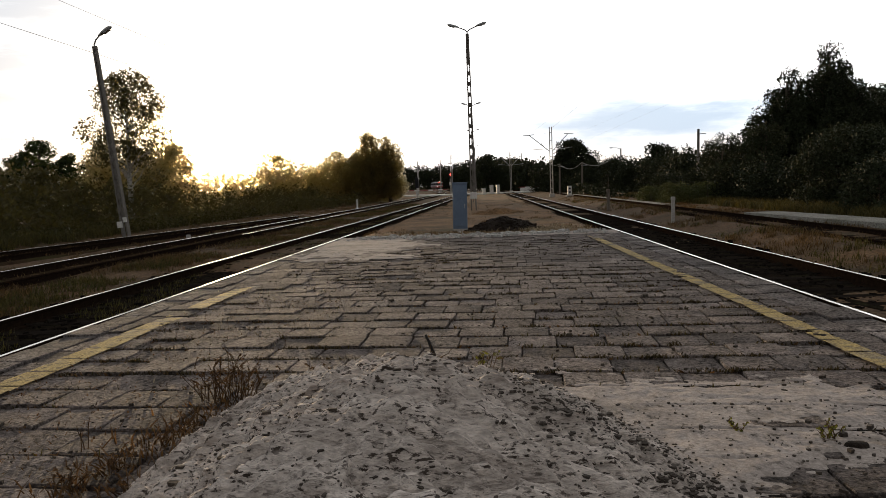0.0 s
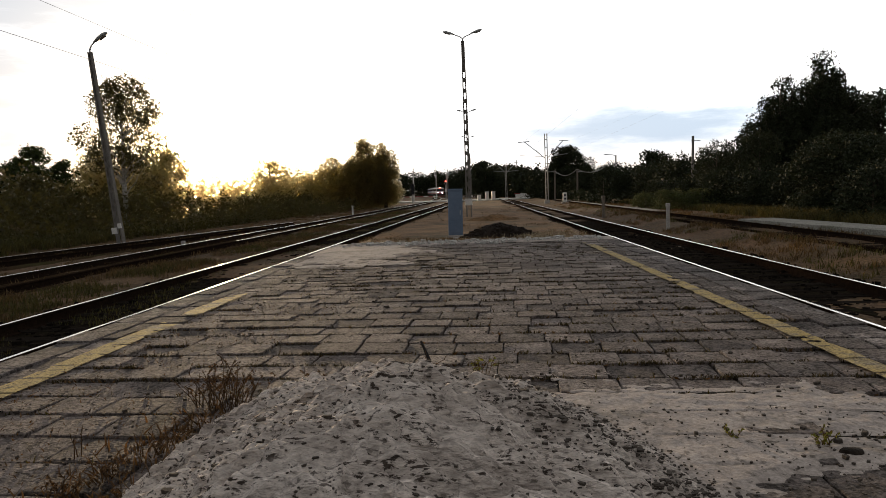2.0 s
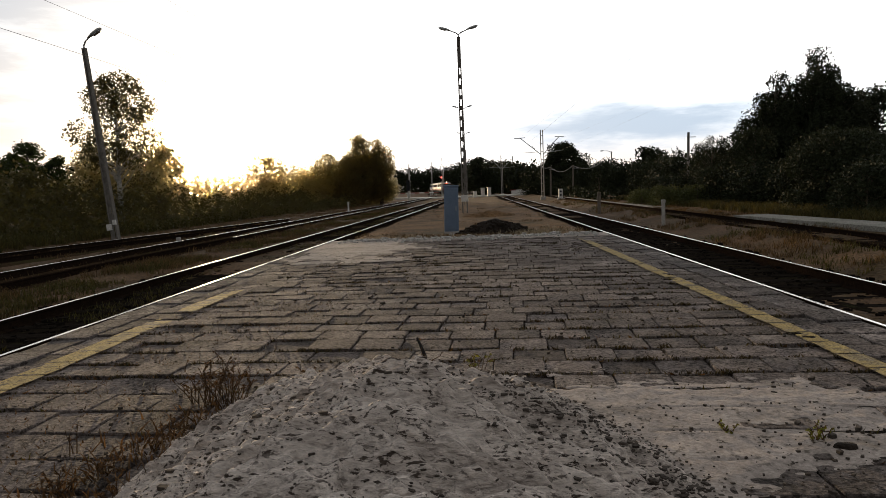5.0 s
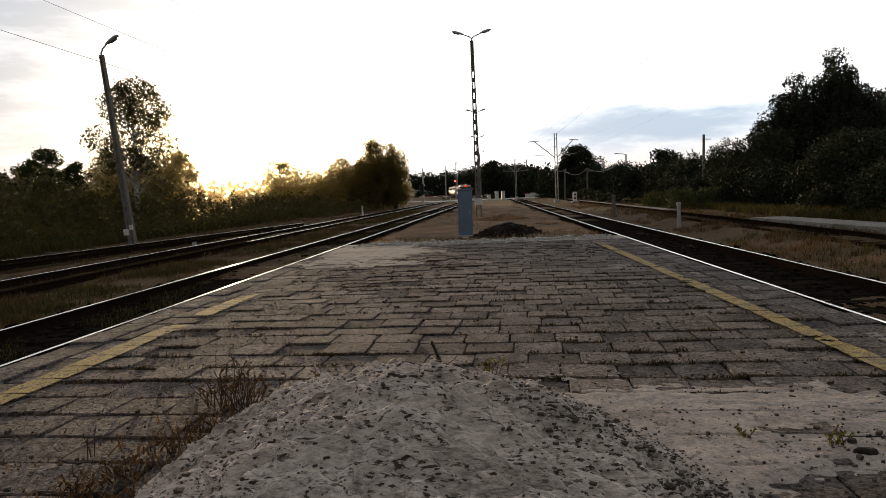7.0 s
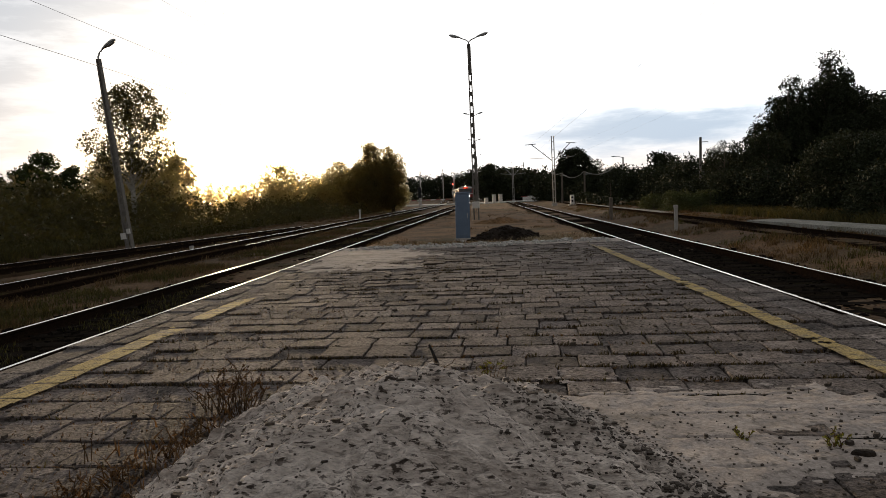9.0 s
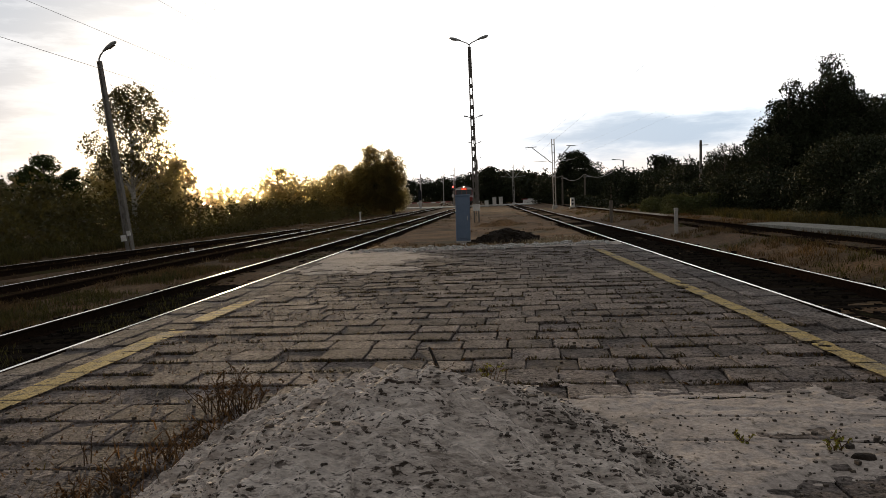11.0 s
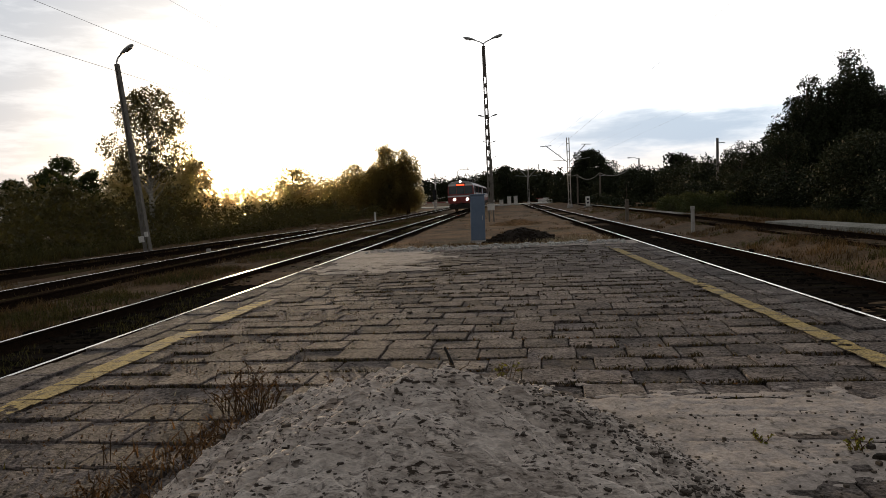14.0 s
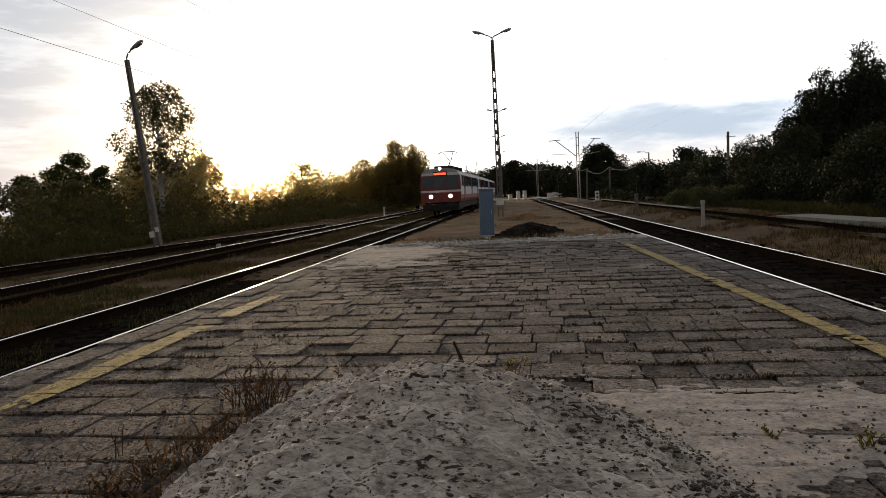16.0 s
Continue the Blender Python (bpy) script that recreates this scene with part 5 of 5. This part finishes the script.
def flat_stone():
    bm = B()
    r = random.Random(9)
    top = [bm.verts.new((0.05 * math.cos(a) * r.uniform(0.85, 1.1), 0.028 * math.sin(a) * r.uniform(0.85, 1.1), 0.016)) for a in [i * 0.5236 for i in range(12)]]
    low = [bm.verts.new((v.co.x * 1.2, v.co.y * 1.2, -0.004)) for v in top]
    bm.faces.new(top)
    for k in range(12):
        bm.faces.new((low[k], low[(k + 1) % 12], top[(k + 1) % 12], top[k]))
    root = part("flat_stone", bm, M_SOIL, None, "", True)
    root.location = (1.6, 3.22, 0.004)
    tagged(root, "small flat dark stone lying on a slab", "stone")


flat_stone()


def dark_slope():
    """Darker soil spilled in streaks down one flank of the sand heap."""
    r = np.random.RandomState(165)
    n = 1500
    t, w = r.uniform(0, 1, n), r.normal(0, 0.16, n)
    x, y = -0.05 + 0.75 * t + w, 3.45 - 1.0 * t + 0.5 * w + r.normal(0, 0.06, n)
    z = mound_z(x, y)
    ok = (z > 0.01) & (fine_noise(x * 0.6 + 2, y * 1.2) > -0.1)
    scatter("soil_crumb", np.stack([x, y, z + 0.002], 1)[ok], 0.0075, 166, M_CLOD, "dark soil spilled down the flank of the sand heap", "soil", 0.3)


dark_slope()


def heap_edge_crumbs():
    r = np.random.RandomState(161)
    n = 520
    t = r.uniform(0, 1, n)
    x = 0.30 + 0.52 * t + r.normal(0, 0.09, n)
    y = 4.0 - 1.3 * t + r.normal(0, 0.08, n)
    z = np.maximum(mound_z(x, y), spread_z(x, y))
    scatter("soil_crumb", np.stack([x, y, np.clip(z, 0, None) + 0.004], 1), 0.006, 162, M_CLOD, "dark crumbs along the foot of the sand heap", "soil", 0.28)


heap_edge_crumbs()


def short_post(x, y, h, mat, label, wide=0.14):
    z = float(ground_z(x, y))
    root = thing("marker_post", pose(x, y, z, 0, 0, 8), label, "post", "marker posts")
    bm = B()
    box(bm, -wide / 2, -wide / 2, -0.1, wide / 2, wide / 2, h, 0.02)
    part("shaft", bm, mat, root)
    bm = B()
    box(bm, -wide / 2 - 0.01, -wide / 2 - 0.01, h - 0.1, wide / 2 + 0.01, wide / 2 + 0.01, h + 0.02, 0.012)
    part("cap", bm, mat, root)
    return root


short_post(6.55, 26.6, 0.95, M_CONC, "short square concrete post in dry grass", 0.11)
short_post(6.15, 39.0, 1.2, M_WOOD, "short dark wooden post between the tracks", 0.16)
short_post(-12.3, 62, 0.8, M_WHITE, "short white marker post by the siding")
short_post(-11.75, 26.0, 0.24, M_CONC, "low concrete marker beside the siding", 0.12)


def dwarf_signal(x, y):
    z = float(ground_z(x, y))
    root = thing("dwarf_signal", pose(x, y, z), "small pale dwarf signal on a concrete foot", "railway signal")
    bm = B()
    box(bm, -0.35, -0.25, -0.1, 0.35, 0.25, 0.14, 0.03)
    part("foot", bm, M_CONC, root)
    bm = B()
    box(bm, -0.2, -0.13, 0.14, 0.2, 0.13, 1.05, 0.05)
    body = part("signal_case", bm, M_WHITE, root)
    for s in (0.45, 0.8):
        bm = B()
        tube(bm, [(0, -0.14, s), (0, -0.16, s)], [0.1, 0.1], 14)
        part("lens", bm, M_GLASS, body)


dwarf_signal(7.3, 70)


def signal_mast(x, y, h, lit, label):
    z = float(ground_z(x, y))
    root = thing("signal_mast", pose(x, y, z), label, "railway signal")
    bm = B()
    tube(bm, [(0, 0, -0.1), (0, 0, h)], [0.09, 0.07], 10)
    part("mast", bm, M_CONC, root)
    bm = B()
    box(bm, -0.3, -0.2, h - 1.7, 0.3, -0.02, h, 0.06)
    head = part("signal_head", bm, M_DARK, root)
    for k in range(3):
        bm = B()
        zz = h - 0.35 - 0.5 * k
        tube(bm, [(0, -0.2, zz), (0, -0.24, zz)], [0.14, 0.14], 14)
        part("lens", bm, G_RED if (lit and k == 1) else M_GLASS, head, "lit red lamp" if (lit and k == 1) else "")
    bm = B()
    box(bm, -0.22, -0.16, 1.8, 0.22, -0.1, 2.5, 0.02)
    part("plate", bm, M_WHITE, root, "white plate on the mast")


signal_mast(-9.9, 157, 5.0, True, "tall railway signal showing red")
signal_mast(-12.2, 110, 3.2, False, "dark railway signal with a white plate")


def relay_box(x, y, w, h):
    root = thing("relay_cabinet", pose(x, y, float(ground_z(x, y)), 0, 0, 5), "white relay cabinet with a metal roof by the crossing", "cabinet", "relay cabinets")
    bm = B()
    box(bm, -w / 2, -0.3, 0.1, w / 2, 0.3, h, 0.03)
    part("body", bm, M_WHITE, root)
    bm = B()
    box(bm, -w / 2 - 0.05, -0.36, h, w / 2 + 0.05, 0.36, h + 0.08, 0.02)
    part("roof", bm, M_GALV, root)
    bm = B()
    box(bm, -w / 2 - 0.04, -0.34, -0.2, w / 2 + 0.04, 0.34, 0.1, 0.01)
    part("plinth", bm, M_CONC, root)


for x, y, w, h in ((-1.9, 118, 0.6, 1.0), (-0.6, 122, 0.6, 1.5), (0.5, 122, 0.6, 1.5)):
    relay_box(x, y, w, h)


def road(name, pts, w, mat, label, kind="structure", lift=0.05, category="road"):
    bm, rows = B(), []
    for i, (x, y) in enumerate(pts):
        a, b = Vector(pts[max(0, i - 1)]), Vector(pts[min(len(pts) - 1, i + 1)])
        d = (b - a).normalized()
        n = Vector((-d.y, d.x))
        z = float(ground_z(x, y))
        rows.append([bm.verts.new((x + n.x * s, y + n.y * s, z + zz)) for s, zz in ((-w / 2, -0.3), (-w / 2, lift), (w / 2, lift), (w / 2, -0.3))])
    for a, b in zip(rows, rows[1:]):
        for k in range(3):
            bm.faces.new((a[k], a[k + 1], b[k + 1], b[k]))
    return tagged(part(name, bm, mat), label, category, kind=kind)


road("road_crossing", [(-60, 134), (-30, 131), (-10, 129), (8, 128), (24, 126), (60, 120)], 9.0, M_ROAD, "pale road over the level crossing", lift=0.12)
road("old_platform", [(12.3, 17), (11.7, 21), (11.2, 25), (10.95, 30)], 1.4, M_OLD, "pale low concrete strip of an old platform", lift=0.17, category="platform")
road("path", [(10.6, 44), (10.2, 60), (9.6, 85), (9.0, 110)], 0.9, M_OLD, "narrow pale path beside the side track", lift=0.05, category="path")


def sag(a, b, drop, n=12):
    a, b = Vector(a), Vector(b)
    return [a.lerp(b, i / n) - Vector((0, 0, drop * 4 * (i / n) * (1 - i / n))) for i in range(n + 1)]


MAST_Y = (-40.0, 81.0, 141.5, 202.0)


def wires(name, path, label, thick=1.0):
    """Contact wire and its carrier along one track."""
    root = tagged(new(name), label, "overhead line", kind="structure")
    lift = 0.14 if path is side_left else 0.0
    for lo, up, rad, nm in ((5.3 + lift, 0.0, 0.006, "contact_wire"), (5.3 + lift, 1.3, 0.005, "carrier_wire")):
        for y0, y1 in zip(MAST_Y, MAST_Y[1:]):
            if nm == "contact_wire":
                zig = 0.2 if (MAST_Y.index(y0) % 2) else -0.2
            else:
                zig = 0.0
            a = (float(path(y0)) + zig, y0, RAIL_Z + lo + up)
            b = (float(path(y1)) - zig, y1, RAIL_Z + lo + up)
            bm = B()
            tube(bm, sag(a, b, 0.06 if up == 0 else 0.35 if lift else 0.9), [rad * thick] * 13, 5)
            part(nm, bm, M_WIRE, root)


def low_wall():
    bm = B()
    box(bm, 5.0, 141.0, -0.7, 11.0, 142.0, 0.3, 0.05)
    tagged(part("low_wall", bm, M_WHITE), "low pale concrete wall near the level crossing", "wall", kind="structure")


low_wall()


def edge_rubble():
    """Pale rubble and sand along the paving's end, and earth blown over its corner."""
    wv, fn = Waves(141, 20, 0.3, 2.5), Waves(142, 30, 2, 8)

    def f(x, y):
        band = 0.036 * (1 - ((y - 17.35) / 0.55) ** 2)
        return band * (0.6 + 0.6 * wv(x, y)) + 0.012 * fn(x, y) - 0.004

    def g(x, y):
        s = np.sqrt(((x + 3.0) / 1.5) ** 2 + ((y - 15.4) / 2.6) ** 2)
        return np.minimum(0.02 * (1 - s) + 0.012 * wv(x, y) + 0.004 * fn(x, y), 0.02)

    tagged(sheet("rubble_strip", f, -3.9, 2.9, 16.8, 17.95, 260, 60, M_THIN, -0.004), "pale sand and rubble along the end of the paving", "rubble", kind="stuff")
    tagged(sheet("blown_earth", g, -3.9, -1.2, 11.5, 17.6, 120, 200, M_THIN, -0.004), "thin pale earth blown over the slabs", "earth", kind="stuff")
    r = np.random.RandomState(143)
    x, y = r.uniform(-3.6, 2.7, 520), r.normal(17.4, 0.3, 520)
    scatter("rubble", np.stack([x, y, np.full(520, 0.02)], 1), 0.03, 144, M_ROAD, "pale lumps of rubble at the end of the paving", "rubble")


edge_rubble()


def pale_twigs():
    """Pale dead twigs and straw heaped beside the black soil."""
    r = np.random.RandomState(171)
    p = np.stack([r.normal(1.35, 0.5, 700), r.normal(18.5, 0.6, 700), np.zeros(700)], 1)
    p[:, 2] = ground_z(p[:, 0], p[:, 1]) + 0.03
    blades("straw", p, 0.1, 0.008, 172, M_STRAW, "pale dead straw and twigs beside the black soil", "straw", 1.6)
    p = np.stack([r.uniform(-3.2, 0, 500), r.normal(17.6, 0.25, 500), np.zeros(500)], 1)
    p[:, 2] = ground_z(p[:, 0], p[:, 1]) + 0.03
    blades("straw", p, 0.07, 0.006, 173, M_STRAW, "pale straw along the end of the paving", "straw", 1.6)


pale_twigs()


def far_house():
    x, y = 6.2, 205
    root = thing("house", pose(x, y, float(ground_z(x, y)), 0, 0, 14), "far house with a reddish roof behind the trees", "house")
    bm = B()
    box(bm, -4.5, -4, 0, 4.5, 4, 5.4)
    part("wall", bm, M_CONC, root)
    bm = B()
    a = [bm.verts.new(p) for p in ((-5, -4.6, 5.3), (5, -4.6, 5.3), (5, 0, 7.7), (-5, 0, 7.7), (-5, 4.6, 5.3), (5, 4.6, 5.3))]
    for f in ((0, 1, 2, 3), (3, 2, 5, 4), (0, 3, 4), (1, 5, 2), (0, 4, 5, 1)):
        bm.faces.new([a[k] for k in f])
    roof = part("roof", bm, M_BRICKRED, root, "reddish tiled roof")
    bm = B()
    box(bm, 1.2, -1.2, 6.6, 1.9, -0.5, 8.4, 0.02)
    part("chimney", bm, M_CONC, roof)
    for wx in (-2.8, 0.0, 2.8):
        bm = B()
        box(bm, wx - 0.6, -4.06, 3.2, wx + 0.6, -3.95, 4.6, 0.02)
        part("window", bm, M_GLASS, root)


far_house()

def heap_clods():
    r = np.random.RandomState(151)
    a, q = r.uniform(0, 6.283, 420), np.sqrt(r.uniform(0, 1, 420)) * 1.1
    x, y = 0.22 + np.cos(a) * q, 19.6 + np.sin(a) * q * 0.9
    z = ground_z(x, y) + 0.32 * np.clip(1 - q ** 1.7, 0, None) + 0.02
    scatter("soil_clod", np.stack([x, y, z], 1), 0.035, 152, M_SOIL, "black lumps of soil on the heap", "soil")


heap_clods()

for nm, p in (("overhead_line_main_left", main_left), ("overhead_line_main_right", main_right), ("overhead_line_side_left", side_left), ("overhead_line_side_right", side_right)):
    wires(nm, p, "thin overhead wires along a track", 0.95 if p is side_left else 0.8 if p is main_right else 0.35)


def mast(x, y, h, arms, label):
    """Steel overhead-line mast of two channels with brackets."""
    z = float(ground_z(x, y))
    root = thing("overhead_mast", pose(x, y, z), label, "overhead mast", "overhead masts")
    bm = B()
    box(bm, -0.3, -0.25, -0.2, 0.3, 0.25, 0.35, 0.03)
    part("foundation", bm, M_CONC, root)
    for s in (-1, 1):
        bm = B()
        box(bm, s * 0.13 - 0.05, -0.08, 0.3, s * 0.13 + 0.05, 0.08, h, 0.01)
        part("channel", bm, M_CONC, root)
    k = 0.9
    while k < h:
        bm = B()
        box(bm, -0.13, -0.03, k, 0.13, 0.03, k + 0.08)
        part("batten", bm, M_CONC, root)
        k += 0.9
    for reach in arms:
        s = 1 if reach > 0 else -1
        zt = 6.9 + RAIL_Z - z
        bm = B()
        tube(bm, [(s * 0.15, 0, zt - 1.9), (reach * 0.8, 0, zt - 0.02)], [0.055, 0.045], 7)
        part("bracket", bm, M_GALV, root)
        bm = B()
        tube(bm, [(reach * 0.62, 0, zt + 0.03), (reach * 1.05, 0, zt - 0.03)], [0.045, 0.04], 6)
        part("stay", bm, M_GALV, root)
        bm = B()
        tube(bm, [(s * 0.3, 0, zt - 1.75), (reach, 0, zt - 1.5)], [0.03, 0.025], 6)
        part("steady_arm", bm, M_GALV, root)
        bm = B()
        for q in range(4):
            tube(bm, [(reach * 0.28 + s * 0.07 * q, 0, zt - 1.25 + 0.08 * q), (reach * 0.28 + s * (0.07 * q + 0.03), 0, zt - 1.22 + 0.08 * q)], [0.075, 0.055], 8)
        part("insulator", bm, M_DARK, root, "dark ribbed insulator")


mast(6.45, 81, 7.9, (-3.0, 2.4), "overhead line mast with brackets to both sides")
mast(3.2, 141.5, 7.9, (-2.4, 2.6), "overhead line mast with brackets to both sides")
mast(-8.6, 141.5, 7.9, (1.6,), "overhead line mast with a single bracket")


def plain_pole(x, y, h, label, arm=0.0, mat=None, cross=1.0):
    z = float(ground_z(x, y))
    root = thing("utility_pole", pose(x, y, z, 0, 0.8, 0), label, "pole", "poles along the tracks")
    bm = B()
    tube(bm, [(0, 0, -0.2), (0, 0, h)], [0.14, 0.1], 10)
    part("shaft", bm, mat or M_CONC, root)
    if arm:
        bm = B()
        tube(bm, [(0, 0, h - 0.1), (arm * 0.6, 0, h + 0.12), (arm, 0, h + 0.1)], [0.04, 0.035, 0.03], 7)
        part("arm", bm, M_GALV, root)
        lamp_head(root, Matrix.Translation((arm * 0.95, 0, h + 0.1)) @ pose(0, 0, 0, 0, 0, 0 if arm > 0 else 180), 0.8)
    else:
        bm = B()
        box(bm, -0.15, -0.05, h - 0.42, cross * 0.6, 0.05, h - 0.36, 0.01)
        part("crossarm", bm, M_GALV, root)
    return root


plain_pole(16.8, 60, 5.6, "dark grey utility pole behind the bushes", 0, M_POLE)
plain_pole(17.5, 100, 6.0, "lamp pole behind the row of trees", -1.0)
plain_pole(8.7, 96, 4.1, "short pole carrying sagging cables", 0, M_WOOD)
plain_pole(11.2, 92, 4.1, "short pole carrying sagging cables", 0, M_WOOD)
plain_pole(-14.0, 128, 6.4, "thin pole by the level crossing")
plain_pole(-14.6, 190, 9.0, "thin pole by the level crossing")
plain_pole(6.2, 165, 8.6, "thin pole by the level crossing")


def cables():
    root = tagged(new("cable"), "pale cables sagging between short poles", "cable")
    for a, b, d in (((7.5, 96.5, 3.7), (8.7, 96, 3.6), 0.2), ((8.7, 96, 3.6), (11.2, 92, 3.6), 0.75), ((11.2, 92, 3.6), (14.6, 90, 3.8), 0.6)):
        bm = B()
        tube(bm, sag(a, b, d), [0.035] * 13, 5)
        part("strand", bm, M_CONC, root)


cables()


def barrier(x, y, l, turn):
    z = float(ground_z(x, y))
    root = thing("crossing_barrier", pose(x, y, z, 0, 0, turn), "white and red level crossing barrier, lowered", "barrier", "crossing barriers")
    bm = B()
    box(bm, -0.25, -0.25, 0, 0.25, 0.25, 1.1, 0.04)
    part("drive_box", bm, M_GALV, root)
    n = 6
    for k in range(n):
        bm = B()
        box(bm, 0.25 + l * k / n, -0.05, 0.92, 0.25 + l * (k + 1) / n, 0.05, 1.06, 0.01)
        part("bar_segment", bm, M_RED if k % 2 else M_WHITE, root)


barrier(-18.2, 123.5, 5.6, 0)
barrier(10.8, 121.5, 6.5, 180)
barrier(-15.0, 135.5, 5.6, 0)


# ---- paving slabs, last ----
def slab_mesh(seed):
    """One worn slab: a slightly bulging top with rounded, chipped and crooked edges."""
    r = random.Random(seed)
    bm = B()
    n = 4
    rim = []
    for k in range(4 * n):
        side, u = divmod(k, n)
        u = u / n - 0.5
        x, y = ((u, -0.5), (0.5, u), (-u, 0.5), (-0.5, -u))[side]
        corner = 0.985 if k % n == 0 else 1.0
        d = corner - (r.uniform(0.02, 0.06) if r.random() < 0.12 else r.uniform(0.0, 0.012))
        rim.append((x * d, y * d))
    low = [bm.verts.new((x, y, -0.06)) for x, y in rim]
    mid = [bm.verts.new((x, y, -0.007 + r.uniform(-0.003, 0.002))) for x, y in rim]
    top = [bm.verts.new((x * 0.972, y * 0.965, r.uniform(-0.0025, 0.001))) for x, y in rim]
    for a, b in ((low, mid), (mid, top)):
        for k in range(4 * n):
            bm.faces.new((a[k], a[(k + 1) % (4 * n)], b[(k + 1) % (4 * n)], b[k]))
    c = bm.verts.new((0, 0, 0.001))
    for k in range(4 * n):
        bm.faces.new((top[k], top[(k + 1) % (4 * n)], c))
    me = bpy.data.meshes.new("slab")
    bm.to_mesh(me)
    bm.free()
    me.materials.append(M_SLAB)
    return me


def make_slabs():
    kinds = [slab_mesh(200 + k) for k in range(9)]
    shapes = [(np.array([v.co[:] for v in me.vertices]), [list(p.vertices) for p in me.polygons]) for me in kinds]
    rng = random.Random(77)
    far_v, far_f = [], []
    for x, y, z, rx, ry, rz, w in slab_places():
        which = rng.randrange(9)
        flip = rng.choice((0, 180))
        m = pose(x, y + rng.uniform(-0.004, 0.004), z + rng.uniform(-0.012, 0.004), rx * 1.2 - 1.3, ry * 0.9, rz + flip) @ Matrix.Diagonal((w - rng.choice((0.002, 0.003, 0.004, 0.006, 0.014)), PITCH_Y - rng.uniform(0.024, 0.044), 1, 1))
        if 3.6 < y < 9.6:
            s = new("slab", kinds[which])
            s.parent = platform
            s.matrix_basis = m
        else:
            k = len(far_v)
            base_v, base_f = shapes[which]
            far_v.extend((m @ Vector(v))[:] for v in base_v)
            far_f.extend([[k + i for i in f] for f in base_f])
    rest = raw("paving", far_v, far_f, M_SLAB_J, platform)
    tagged(rest, "worn square concrete slabs", kind="stuff")


make_slabs()
motions()
